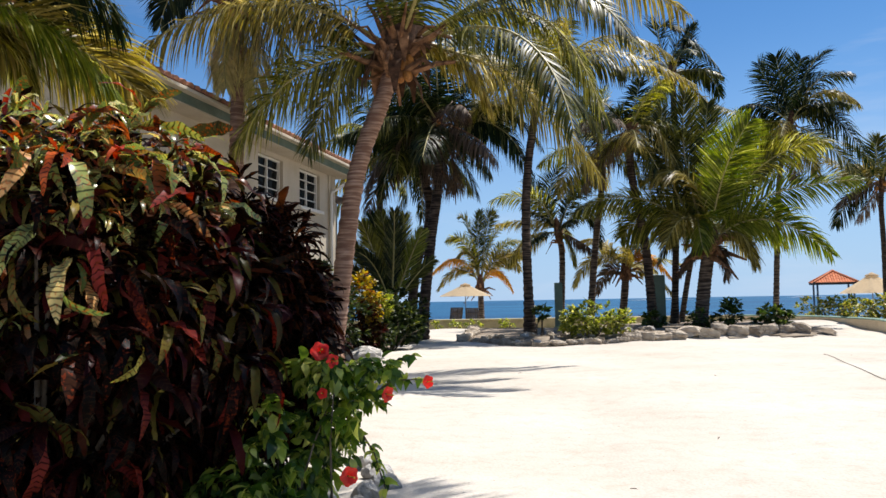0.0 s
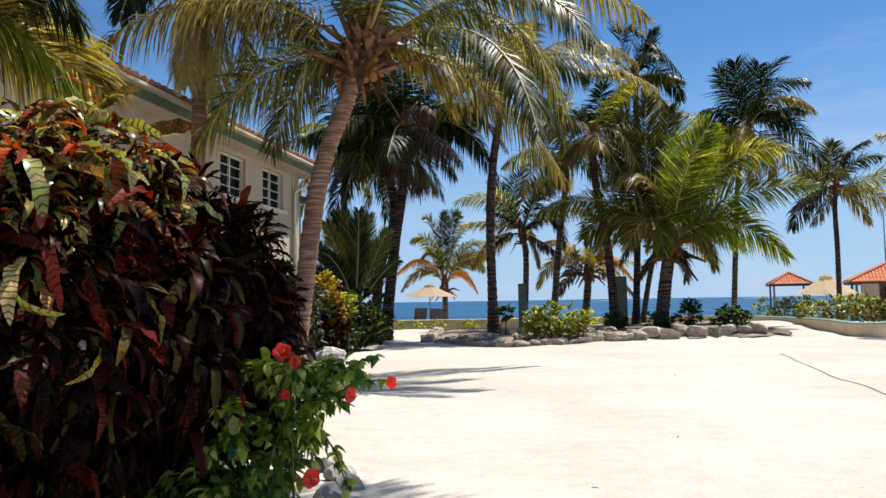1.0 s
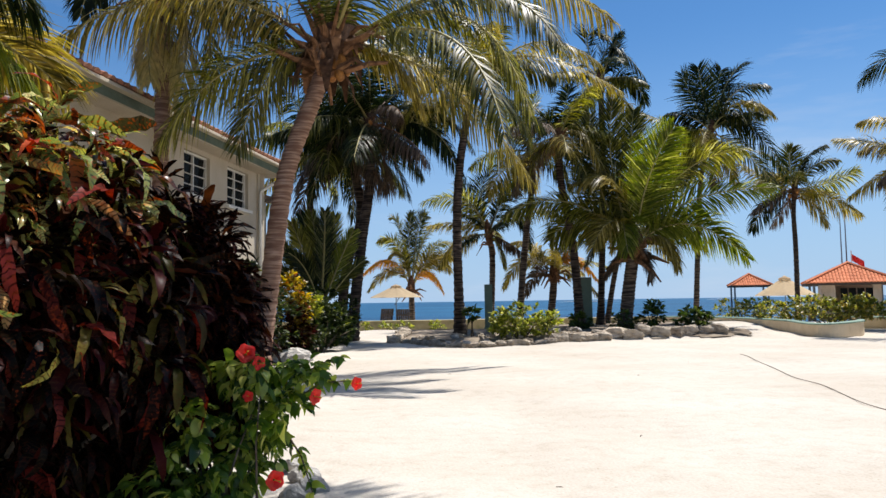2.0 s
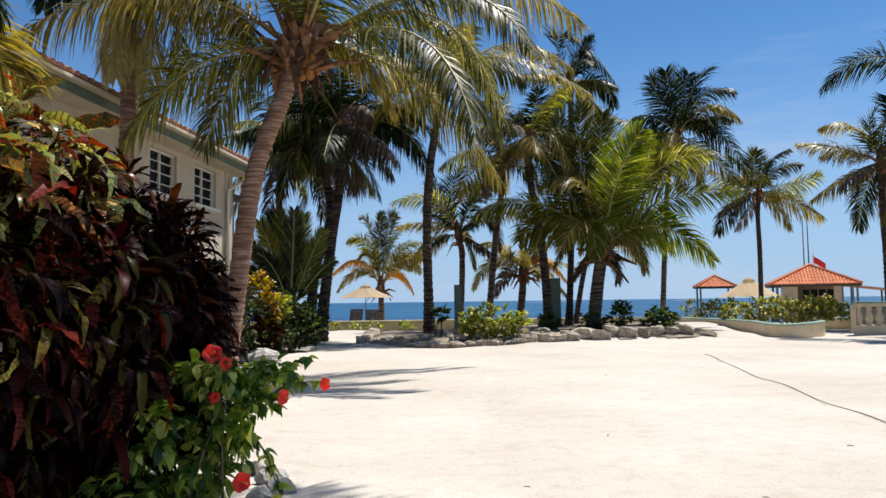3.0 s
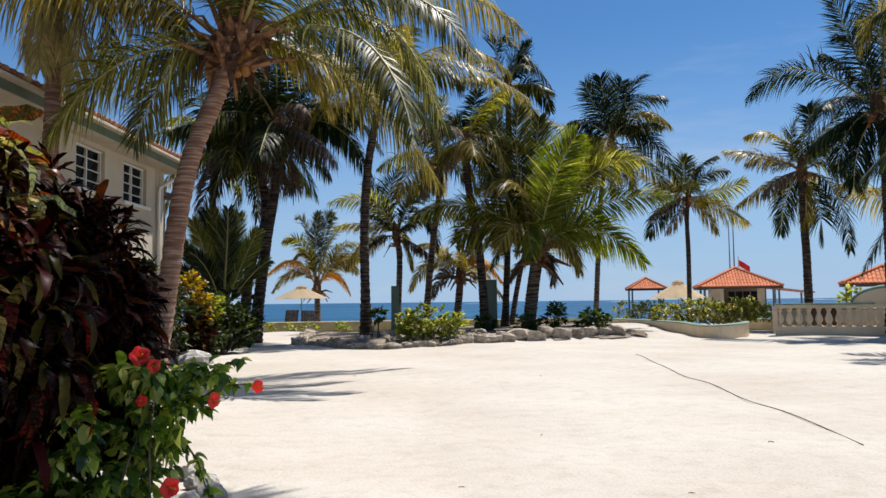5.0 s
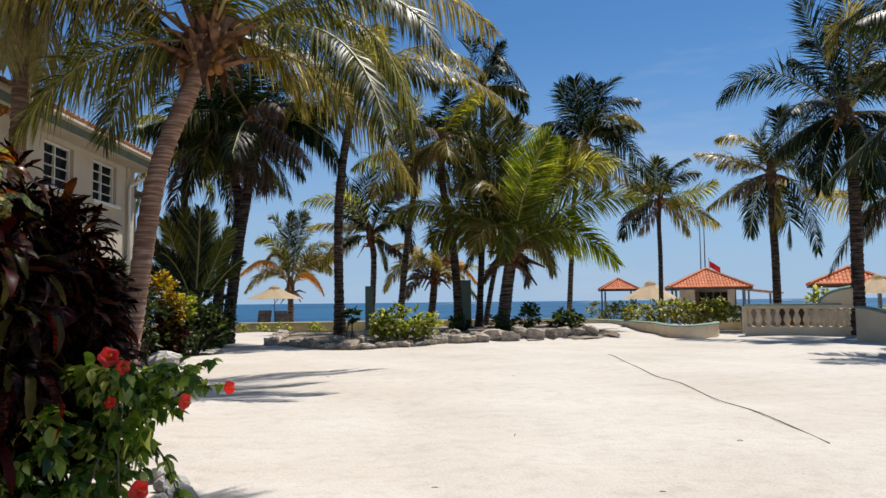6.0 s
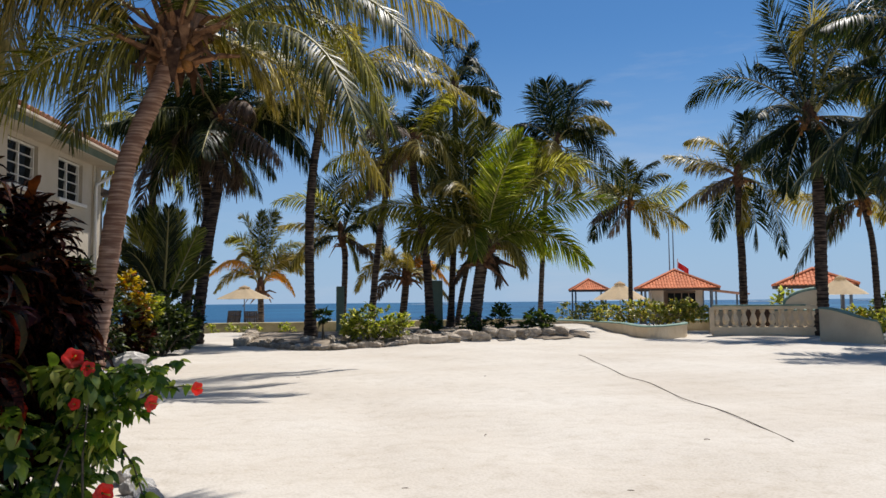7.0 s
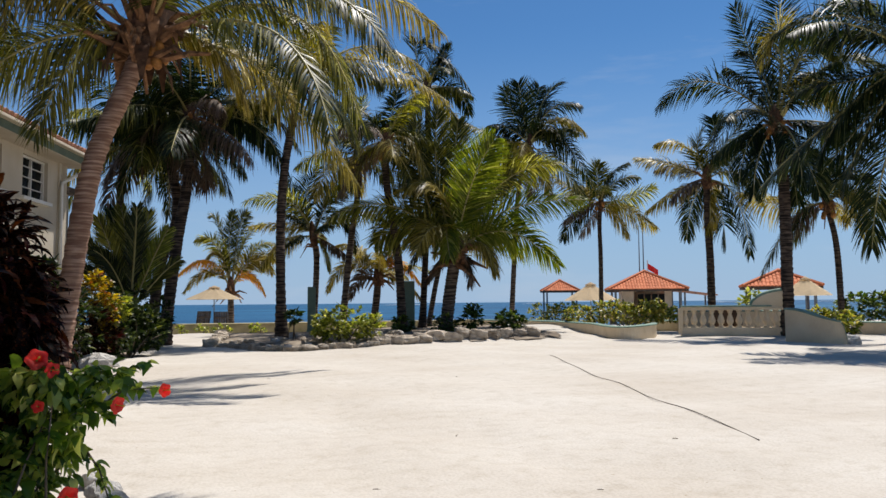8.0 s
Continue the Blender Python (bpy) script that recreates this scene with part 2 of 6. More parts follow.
FROND_ORANGE = leaf_mat("palm_leaf_orange", [(0.0, (0.42, 0.19, 0.015)), (1.0, (0.56, 0.3, 0.03))], 0.5, 0.45)
FROND_DEAD = leaf_mat("palm_leaf_dead", [(0.0, (0.05, 0.03, 0.016)), (1.0, (0.14, 0.095, 0.055))], 0.7, 0.15)
# shaded copy of the green frond: dark sides of backlit crowns put into colour
FROND_SHADED = leaf_mat("palm_leaf_shaded", [(0.0, (0.004, 0.009, 0.003)), (0.6, (0.012, 0.022, 0.005)), (0.88, (0.04, 0.05, 0.012)), (1.0, (0.14, 0.14, 0.05))], 0.42, 0.25, spec=0.12)
FROND_STRAW = leaf_mat("palm_leaf_straw", [(0.0, (0.34, 0.28, 0.09)), (1.0, (0.48, 0.40, 0.17))], 0.42, 0.45, spec=0.27)
FROND_VIVID = leaf_mat("palm_leaf_vivid", [(0.0, (0.05, 0.075, 0.008)), (0.5, (0.12, 0.15, 0.014)), (0.85, (0.2, 0.21, 0.025)), (1.0, (0.4, 0.4, 0.1))], 0.42, 0.55, spec=0.27)
TONES = {"v": FROND_VIVID, "p": FROND_STRAW, "k": FROND_SHADED, "g": FROND_GREEN, "b": FROND_BRIGHT, "y": FROND_YELLOW, "o": FROND_ORANGE, "d": FROND_DEAD}
STALK = rough_mat("leaf_stalk", (0.26, 0.22, 0.07), (0.44, 0.37, 0.14), 3, 0.5, 0.1)
FIBRE = rough_mat("palm_fibre", (0.05, 0.024, 0.013), (0.17, 0.085, 0.045), 9, 0.95, 0.8, 70)
BOOT = rough_mat("dry_leaf_base", (0.085, 0.038, 0.018), (0.34, 0.175, 0.085), 7, 0.9, 0.5, 60)
NUT = rough_mat("coconut_husk", (0.22, 0.09, 0.025), (0.5, 0.22, 0.05), 9, 0.65, 0.3, 30)
TRUNK_RED = trunk_mat("palm_bark_ringed", (0.30, 0.175, 0.11), (0.44, 0.285, 0.20), (0.19, 0.10, 0.065))
TRUNK_GREY = trunk_mat("palm_bark_grey", (0.11, 0.08, 0.058), (0.24, 0.18, 0.13), (0.04, 0.028, 0.021))
# darker copy of the grey bark: shade on backlit trunks is in its colour
TRUNK_SHADED = trunk_mat("palm_bark_shaded", (0.05, 0.036, 0.027), (0.15, 0.105, 0.075), (0.018, 0.013, 0.01))
# croton leaf for the hedge's lower and inner parts, their shade put into near-black colours
CROTON_SHADED = leaf_mat("croton_leaf_shaded", [(0.0, (0.002, 0.001, 0.001)), (0.5, (0.003, 0.002, 0.001)), (0.64, (0.014, 0.002, 0.002)), (0.8, (0.05, 0.005, 0.005)),
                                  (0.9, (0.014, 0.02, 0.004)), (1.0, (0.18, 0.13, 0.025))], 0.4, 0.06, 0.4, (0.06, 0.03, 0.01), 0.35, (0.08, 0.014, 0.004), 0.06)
# still darker copy: the deep shade of the rear bushes is in the colour
CROTON_DEEP_SHADE = leaf_mat("croton_leaf_deep_shade", [(0.0, (0.002, 0.001, 0.001)), (0.65, (0.004, 0.001, 0.001)), (0.88, (0.03, 0.004, 0.004)), (1.0, (0.12, 0.035, 0.01))], 0.5, 0.05, 0.3, (0.03, 0.01, 0.003), 0.75, (0.075, 0.022, 0.005), 0.04)
# lit copy: variegated croton colours brightened for the sunny top of the hedge
CROTON_LIT = leaf_mat("croton_leaf_lit", [(0.0, (0.01, 0.005, 0.003)), (0.08, (0.06, 0.09, 0.02)), (0.17, (0.5, 0.08, 0.02)), (0.24, (0.012, 0.006, 0.004)), (0.32, (0.42, 0.44, 0.09)), (0.42, (0.08, 0.12, 0.03)),
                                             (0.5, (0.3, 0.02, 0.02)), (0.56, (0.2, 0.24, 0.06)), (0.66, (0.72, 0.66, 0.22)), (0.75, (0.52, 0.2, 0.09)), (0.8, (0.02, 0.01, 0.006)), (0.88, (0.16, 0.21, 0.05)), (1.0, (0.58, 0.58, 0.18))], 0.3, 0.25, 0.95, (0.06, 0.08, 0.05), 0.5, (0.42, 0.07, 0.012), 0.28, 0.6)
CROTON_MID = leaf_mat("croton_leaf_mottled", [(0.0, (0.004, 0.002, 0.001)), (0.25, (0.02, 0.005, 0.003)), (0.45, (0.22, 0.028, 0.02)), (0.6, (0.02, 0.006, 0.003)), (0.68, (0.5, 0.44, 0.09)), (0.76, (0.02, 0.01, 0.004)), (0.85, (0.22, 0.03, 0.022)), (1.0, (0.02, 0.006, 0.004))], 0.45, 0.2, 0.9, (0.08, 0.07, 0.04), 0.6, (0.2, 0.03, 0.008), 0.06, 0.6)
HIBISCUS = leaf_mat("hibiscus_leaf", [(0.0, (0.02, 0.05, 0.008)), (0.4, (0.10, 0.17, 0.02)), (0.8, (0.36, 0.42, 0.07)), (1.0, (0.62, 0.6, 0.16))], 0.34, 0.45, 0.2, (0.16, 0.2, 0.05))
PETAL = leaf_mat("red_petal", [(0.0, (0.72, 0.03, 0.02)), (1.0, (0.86, 0.075, 0.04))], 0.55, 0.45)
POLLEN = rough_mat("pollen_yellow", (0.6, 0.35, 0.03), (0.7, 0.45, 0.06), 20, 0.8, 0.2)
SHRUB_LIME = leaf_mat("shrub_leaf_lime", [(0.0, (0.05, 0.075, 0.012)), (0.45, (0.2, 0.225, 0.03)), (0.8, (0.32, 0.32, 0.05)), (1.0, (0.52, 0.48, 0.14))], 0.4, 0.5)
SHRUB_GREEN = leaf_mat("shrub_leaf_green", [(0.0, (0.018, 0.035, 0.006)), (0.6, (0.05, 0.085, 0.012)), (1.0, (0.15, 0.17, 0.025))], 0.38, 0.35)
SEA_GRAPE = leaf_mat("sea_grape_leaf", [(0.0, (0.05, 0.065, 0.012)), (0.45, (0.19, 0.21, 0.03)), (0.75, (0.34, 0.33, 0.055)), (0.92, (0.42, 0.27, 0.07)), (1.0, (0.58, 0.54, 0.16))], 0.38, 0.42)
# green shrub leaf darkened: the shade under palms and by the house is painted in
SHRUB_SHADED = leaf_mat("shrub_leaf_shaded", [(0.0, (0.006, 0.011, 0.003)), (0.6, (0.02, 0.034, 0.007)), (0.9, (0.06, 0.08, 0.015)), (1.0, (0.16, 0.17, 0.03))], 0.42, 0.25, spec=0.2)
SHRUB_GOLD = leaf_mat("shrub_leaf_gold", [(0.0, (0.08, 0.025, 0.01)), (0.25, (0.10, 0.11, 0.015)), (0.5, (0.36, 0.25, 0.02)), (0.75, (0.5, 0.36, 0.03)), (1.0, (0.26, 0.07, 0.02))], 0.4, 0.35)
TWIG = rough_mat("twig_bark", (0.10, 0.075, 0.05), (0.22, 0.17, 0.12), 8, 0.9, 0.4)
STUCCO = rough_mat("cream_stucco", (0.52, 0.45, 0.34), (0.60, 0.53, 0.42), 1.2, 0.9, 0.25, 90, (0.42, 0.36, 0.28), 0.04)
WALL_CREAM = rough_mat("cream_wall_paint", (0.70, 0.55, 0.36), (0.78, 0.64, 0.44), 1.5, 0.85, 0.2, 70, (0.52, 0.43, 0.31), 0.04)
CAP_GREEN = rough_mat("green_cap_paint", (0.17, 0.26, 0.20), (0.26, 0.36, 0.28), 5, 0.7, 0.15, 60, (0.12, 0.18, 0.14), 0.05)
FASCIA = rough_mat("green_fascia_paint", (0.10, 0.135, 0.10), (0.15, 0.185, 0.14), 3, 0.6, 0.1, 50, None, 0.05)
WHITE = rough_mat("white_paint", (0.70, 0.68, 0.62), (0.78, 0.76, 0.70), 4, 0.6, 0.08, 60, None, 0.05)
TILE = rough_mat("clay_roof_tile", (0.58, 0.165, 0.06), (0.68, 0.235, 0.10), 4, 0.8, 0.2, 40, (0.48, 0.13, 0.05), 0.1)
TILE_OLD = rough_mat("weathered_roof_tile", (0.34, 0.15, 0.09), (0.50, 0.26, 0.16), 4, 0.85, 0.4, 40, (0.16, 0.09, 0.07), 0.25)
SOFFIT = rough_mat("dark_soffit_wood", (0.07, 0.05, 0.035), (0.12, 0.085, 0.06), 4, 0.8, 0.2)
CANVAS = leaf_mat("tan_canvas", [(0.0, (0.46, 0.37, 0.25)), (1.0, (0.54, 0.45, 0.32))], 0.9, 0.45, spec=0.1, mottle=0.05)
WOOD_DARK = rough_mat("dark_chair_wood", (0.06, 0.05, 0.045), (0.13, 0.10, 0.085), 6, 0.75, 0.2)
WOOD_PIER = rough_mat("weathered_wood", (0.18, 0.14, 0.11), (0.32, 0.27, 0.22), 3, 0.85, 0.3)
METAL = rough_mat("painted_metal_post", (0.10, 0.12, 0.14), (0.18, 0.2, 0.22), 6, 0.5, 0.05)
ROCK = rough_mat("limestone_rock", (0.44, 0.36, 0.27), (0.66, 0.57, 0.45), 3, 0.95, 0.9, 25, (0.16, 0.14, 0.115), 0.22, 0.05)
ROCK_WHITE = rough_mat("white_limestone", (0.60, 0.56, 0.50), (0.74, 0.71, 0.66), 4, 0.95, 0.8, 25, (0.35, 0.32, 0.28), 0.12, 0.05)
# brown soil, its colour darkened for the shade that lies on the beds
SOIL_SHADED = rough_mat("bed_soil_shaded", (0.17, 0.13, 0.09), (0.36, 0.30, 0.225), 2.5, 0.95, 0.4, 30, (0.10, 0.08, 0.06), 0.0, 0.04)
ROPE = rough_mat("grey_rope", (0.13, 0.105, 0.08), (0.24, 0.2, 0.16), 12, 0.95, 0.4)
BOARD = rough_mat("green_board", (0.12, 0.19, 0.15), (0.17, 0.25, 0.2), 3, 0.6, 0.1)
SEAWALL = rough_mat("tan_sea_wall", (0.33, 0.28, 0.16), (0.45, 0.38, 0.22), 2.0, 0.9, 0.4, 40, (0.2, 0.2, 0.08), 0.0)
FLAG_RED = rough_mat("red_flag_cloth", (0.55, 0.03, 0.03), (0.65, 0.06, 0.05), 3, 0.9, 0.1)
FOAM = rough_mat("sea_foam", (0.75, 0.78, 0.8), (0.85, 0.87, 0.88), 0.2, 0.9, 0.2)
PANE, pn, pl_, pp = material("dark_window_glass")
pp.inputs["Base Color"].default_value, pp.inputs["Roughness"].default_value, pp.inputs["Specular IOR Level"].default_value = (0.005, 0.006, 0.006, 1), 0.18, 0.08


# ---- mesh helpers ----
rng = np.random.default_rng(7)


def at(az, dist, z=0.0):
    """A place by its bearing in degrees from straight ahead, its distance and its height."""
    return np.array((dist * math.sin(radians(az)), dist * math.cos(radians(az)), z))


def mesh_of(name, verts, faces, mats=(), uv=None, smooth=False):
    """A mesh from arrays: verts (n, 3), faces (m, 3 or 4), uv per vertex."""
    verts, faces = np.asarray(verts, float), np.asarray(faces, int)
    me = bpy.data.meshes.new(name)
    k = faces.shape[1]
    me.vertices.add(len(verts))
    me.vertices.foreach_set("co", verts.ravel())
    me.loops.add(faces.size)
    me.loops.foreach_set("vertex_index", faces.ravel())
    me.polygons.add(len(faces))
    me.polygons.foreach_set("loop_start", np.arange(0, faces.size, k))
    if smooth:
        me.polygons.foreach_set("use_smooth", np.ones(len(faces), bool))
    if uv is not None:
        me.uv_layers.new(name="UVMap").data.foreach_set("uv", np.asarray(uv, float)[faces.ravel()].ravel())
    for m in mats:
        me.materials.append(m)
    me.update(calc_edges=True)
    me.validate()
    return me


class Build:
    """Collects simple solids into one mesh."""

    def __init__(self):
        self.v, self.f = [], []

    def add(self, verts, faces):
        o = len(self.v)
        self.v += [tuple(p) for p in verts]
        self.f += [tuple(i + o for i in q) for q in faces]
        return self

    def box(self, c, s, turn=0.0, tilt=0.0, bev=0.0):
        """A box with chamfered upright edges and top, at its middle c, turned about z and tilted about its x axis."""
        bm = bmesh.new()
        bmesh.ops.create_cube(bm, size=1.0, matrix=Matrix.Diagonal((*s, 1)))
        if bev:
            bmesh.ops.bevel(bm, geom=bm.edges[:], offset=min(bev, 0.45 * min(s)), segments=2, affect='EDGES', profile=0.6)
        bmesh.ops.transform(bm, matrix=pose(*c, tilt, 0, turn), verts=bm.verts)
        bm.verts.index_update()
        self.add([p.co[:] for p in bm.verts], [[p.index for p in f.verts] for f in bm.faces])
        bm.free()
        return self

    def tube(self, path, radii, n=8, caps=True):
        path = [Vector(p) for p in path]
        if isinstance(radii, (int, float)):
            radii = [radii] * len(path)
        vs, fs = [], []
        for i, (p, r) in enumerate(zip(path, radii)):
            d = (path[min(i + 1, len(path) - 1)] - path[max(i - 1, 0)]).normalized()
            a = d.orthogonal().normalized() if abs(d.z) < 0.6 else Vector((1, 0, 0)).cross(d).normalized()
            b = d.cross(a).normalized()
            vs += [p + r * (math.cos(2 * math.pi * k / n) * a + math.sin(2 * math.pi * k / n) * b) for k in range(n)]
        for i in range(len(path) - 1):
            fs += [(i * n + k, i * n + (k + 1) % n, (i + 1) * n + (k + 1) % n, (i + 1) * n + k) for k in range(n)]
        if caps:
            fs += [tuple(range(n))[::-1], tuple(range((len(path) - 1) * n, len(path) * n))]
        return self.add(vs, fs)

    def lathe(self, profile, c=(0, 0, 0), n=12):
        vs = [(c[0] + r * math.cos(2 * math.pi * k / n), c[1] + r * math.sin(2 * math.pi * k / n), c[2] + z) for r, z in profile for k in range(n)]
        fs = [(i * n + k, i * n + (k + 1) % n, (i + 1) * n + (k + 1) % n, (i + 1) * n + k) for i in range(len(profile) - 1) for k in range(n)]
        fs += [tuple(range(n))[::-1], tuple(range((len(profile) - 1) * n, len(profile) * n))]
        return self.add(vs, fs)

    def mesh(self, name, mat, smooth=False):
        me = bpy.data.meshes.new(name)
        me.from_pydata(self.v, [], self.f)
        me.materials.append(mat)
        if smooth:
            me.polygons.foreach_set("use_smooth", [True] * len(me.polygons))
        me.update()
        return me


def part(name, built, mat=None, parent=None, label="", smooth=False, m=None):
    """Links a Build or a mesh as one object under a thing or a part."""
    ob = new(name, built.mesh(name, mat, smooth) if isinstance(built, Build) else built)
    if m is not None:
        ob.matrix_basis = m
    if parent is not None:
        ob.parent = parent
    return tagged(ob, label)


def thing(name, label, category, group="", place=(0, 0, 0), turn=0.0):
    ob = new(name)
    ob.empty_display_size = 0.1
    ob.matrix_basis = pose(*place, 0, 0, turn)
    return tagged(ob, label, category, group)


# ---- ground and sea ----
def smooth_step(a, b, v):
    k = np.clip((v - a) / (b - a), 0, 1)
    return k * k * (3 - 2 * k)


def ground_z(x, y):
    x, y = np.asarray(x, float), np.asarray(y, float)
    z = 0.02 * np.sin(0.9 * x + 0.4 * y) + 0.015 * np.sin(1.7 * y - 0.6 * x) + 0.012 * np.sin(3.1 * x + 1.3 * y)
    bed = smooth_step(0.6, 2.2, x) * smooth_step(13.5, 11.8, x) * smooth_step(22.3 - 0.0 * x, 23.2, y - 0.12 * np.abs(x - 5)) * smooth_step(33.5, 31, y)
    z = z + (0.08 + 0.14 * smooth_step(3.5, 7, x)) * bed
    z = z + 0.32 * np.exp(-((x - 14.6) ** 2 / 5.0 + (y - 29.6) ** 2 / 9.0))
    z = z - 0.45 * smooth_step(34.5, 37.5, y) - 3.5 * smooth_step(48, 80, y)
    # two faint wheel tracks
    for off in (0.0, 1.5):
        d = (x - (1.2 + off + 0.02 * (y - 4) ** 2)) / 0.16
        z = z - 0.018 * np.exp(-d * d) * smooth_step(2, 4, y) * smooth_step(16, 11, y)
    return z


def build_ground():
    def axis(lo, hi, fine, ext):
        out = list(np.arange(lo, hi + 1e-6, fine))
        step, a, b = fine, lo, hi
        while b < ext:
            step *= 1.28
            a, b = a - step, b + step
            out = [a] + out + [b]
        return np.array(out)
    xs, ys = axis(-9, 26, 0.16, 4000), axis(2, 38, 0.16, 4000)
    gx, gy = np.meshgrid(xs, ys, indexing="ij")
    gz = ground_z(gx, gy)
    near = np.exp(-((gx - 4) ** 2 + (gy - 8) ** 2) / 400)
    lump = np.array([noise.noise((x * 1.6, y * 1.6, 0.3)) for x, y in zip(gx.ravel(), gy.ravel())]).reshape(gx.shape)
    gz = gz + 0.018 * lump * near
    idx = np.arange(gx.size).reshape(gx.shape)
    fs = np.stack([idx[:-1, :-1], idx[1:, :-1], idx[1:, 1:], idx[:-1, 1:]], -1).reshape(-1, 4)
    me = mesh_of("ground", np.stack([gx, gy, gz], -1).reshape(-1, 3), fs, [SAND], smooth=True)
    tagged(new("ground", me), "white coral sand yard with faint wheel tracks", "sand", kind="structure")


build_ground()
wb = Build().add([(-4000, 46, -1.0), (4000, 46, -1.0), (4000, 4000, -1.0), (-4000, 4000, -1.0)], [(0, 1, 2, 3)])
tagged(part("water", wb, SEA), "blue rippled sea reaching the horizon", "sea", kind="structure")


def on_ground(x, y):
    return float(ground_z(x, y))


# ---- leaves ----
def strip_leaf(length, width, curl, fold, segs=5, shape="strap", twist=0.0, ripple=0.13):
    """One leaf along +x that curls down, folded along its midrib: verts, quads, uv."""
    vs, uv = [], []
    x = z = 0.0
    ang = 0.35
    for i in range(segs + 1):
        s = i / segs
        if shape == "strap":
            w = width * min(1, s / 0.22 + 0.12) ** 0.7 * min(1, (1 - s) / 0.3 + 0.02) ** 0.6 * (1 + 0.1 * math.sin(s * 21))
        else:
            w = width * (math.sin(math.pi * s ** 0.7) + 0.03)
        if s == 1:
            w = 0.004
        tw = twist * (s - 0.2)
        for v in (-1, 0, 1):
            y, h = v * w / 2, abs(v) * fold * w + (ripple * w * v * math.sin(s * 19 + v) if shape == "strap" else 0)
            vs.append((x, y * math.cos(tw) - h * math.sin(tw), z + y * math.sin(tw) + h * math.cos(tw)))
            uv.append((s, v))
        ang -= curl / segs
        x += length / segs * math.cos(ang)
        z += length / segs * math.sin(ang)
    fs = []
    for i in range(segs):
        for k in (0, 1):
            a = i * 3 + k
            fs.append((a, a + 1, a + 4, a + 3))
    return np.array(vs), np.array(fs), np.array(uv)


def frames(d, up_hint, roll):
    """Rotation matrices whose x axis is d."""
    d = d / np.linalg.norm(d, axis=1, keepdims=True)
    s = np.cross(np.broadcast_to(up_hint, d.shape), d)
    s /= np.linalg.norm(s, axis=1, keepdims=True) + 1e-9
    u = np.cross(d, s)
    c, k = np.cos(roll)[:, None], np.sin(roll)[:, None]
    return np.stack([d, s * c + u * k, u * c - s * k], -1)


def scatter(name, shapes, mat, places, dirs, sizes, parent, single=0, tone=None, roll=0.5, part_name="leaf", mats=None):
    """Leaves at places along dirs: the first `single` of them as parts of their own on shared meshes, the rest as one joined part."""
    n = len(places)
    R = frames(dirs, (0, 0, 1), rng.normal(0, roll, n))
    kind = rng.integers(0, len(shapes), n)
    shared = [mesh_of(part_name, v, f, [mat], u, True) for v, f, u in shapes]
    for i in range(min(single, n)):
        ob = part(part_name, shared[kind[i]], parent=parent)
        mm = Matrix(R[i].tolist()).to_4x4()
        ob.matrix_basis = Matrix.Translation(places[i].tolist()) @ mm @ Matrix.Scale(float(sizes[i]), 4)
    V, F, U, o = [], [], [], 0
    for k, (v, f, u) in enumerate(shapes):
        w = np.where(kind[single:] == k)[0] + single
        if not len(w):
            continue
        vv = np.einsum("nij,vj->nvi", R[w], v) * sizes[w][:, None, None] + places[w][:, None]
        V.append(vv.reshape(-1, 3))
        F.append((f[None] + (np.arange(len(w)) * len(v))[:, None, None] + o).reshape(-1, 4))
        U.append(np.tile(u, (len(w), 1)))
        o += vv.shape[0] * vv.shape[1]
    if V:
        ob = part(name, mesh_of(name, np.concatenate(V), np.concatenate(F), [mat], np.concatenate(U), True), parent=parent)
        tagged(ob, kind="stuff")


STRAPS = [strip_leaf(0.30, 0.05, 1.5, 0.12, 9, twist=0.7), strip_leaf(0.25, 0.046, 0.8, 0.2, 8, twist=-0.5), strip_leaf(0.34, 0.045, 2.3, 0.1, 10, twist=1.3), strip_leaf(0.27, 0.058, 1.2, -0.12, 8, twist=-1.0), strip_leaf(0.29, 0.044, 1.8, 0.25, 9, twist=0.2)]
BIG_STRAPS = [strip_leaf(0.42, 0.062, 1.9, 0.1, 14, twist=0.5, ripple=0.2), strip_leaf(0.34, 0.06, 1.2, 0.18, 13, twist=-0.6, ripple=0.16), strip_leaf(0.46, 0.055, 2.6, 0.08, 15, twist=1.0, ripple=0.22),
              strip_leaf(0.30, 0.066, 0.9, 0.05, 12, twist=-0.9, ripple=0.15), strip_leaf(0.38, 0.05, 1.6, 0.2, 14, twist=0.1, ripple=0.24)]
OVALS = [strip_leaf(0.09, 0.046, 0.9, 0.14, 5, "oval", 0.5), strip_leaf(0.07, 0.038, 1.6, 0.1, 5, "oval", -0.7), strip_leaf(0.1, 0.046, 0.6, 0.22, 5, "oval", 0.9)]
BROADS = [strip_leaf(0.16, 0.085, 0.7, 0.15, 3, "oval"), strip_leaf(0.13, 0.075, 1.1, 0.1, 3, "oval")]


# ---- palms ----
def frond_curve(p0, d0, length, droop, n=16):
    p, d = np.array(p0, float), np.array(d0, float) / np.linalg.norm(d0)
    side = np.array((rng.normal(-0.05, 0.09), rng.normal(0, 0.09), 0.0))
    late = rng.uniform(0.4, 1.5)
    ps, ds = [p.copy()], [d.copy()]
    for k in range(n):
        d = d + np.array((0, 0, -droop * length / n * (0.55 + late * k / n))) + side * length / n * k / n
        d /= np.linalg.norm(d)
        p = p + d * length / n
        ps.append(p.copy()), ds.append(d.copy())
    return np.array(ps), np.array(ds)


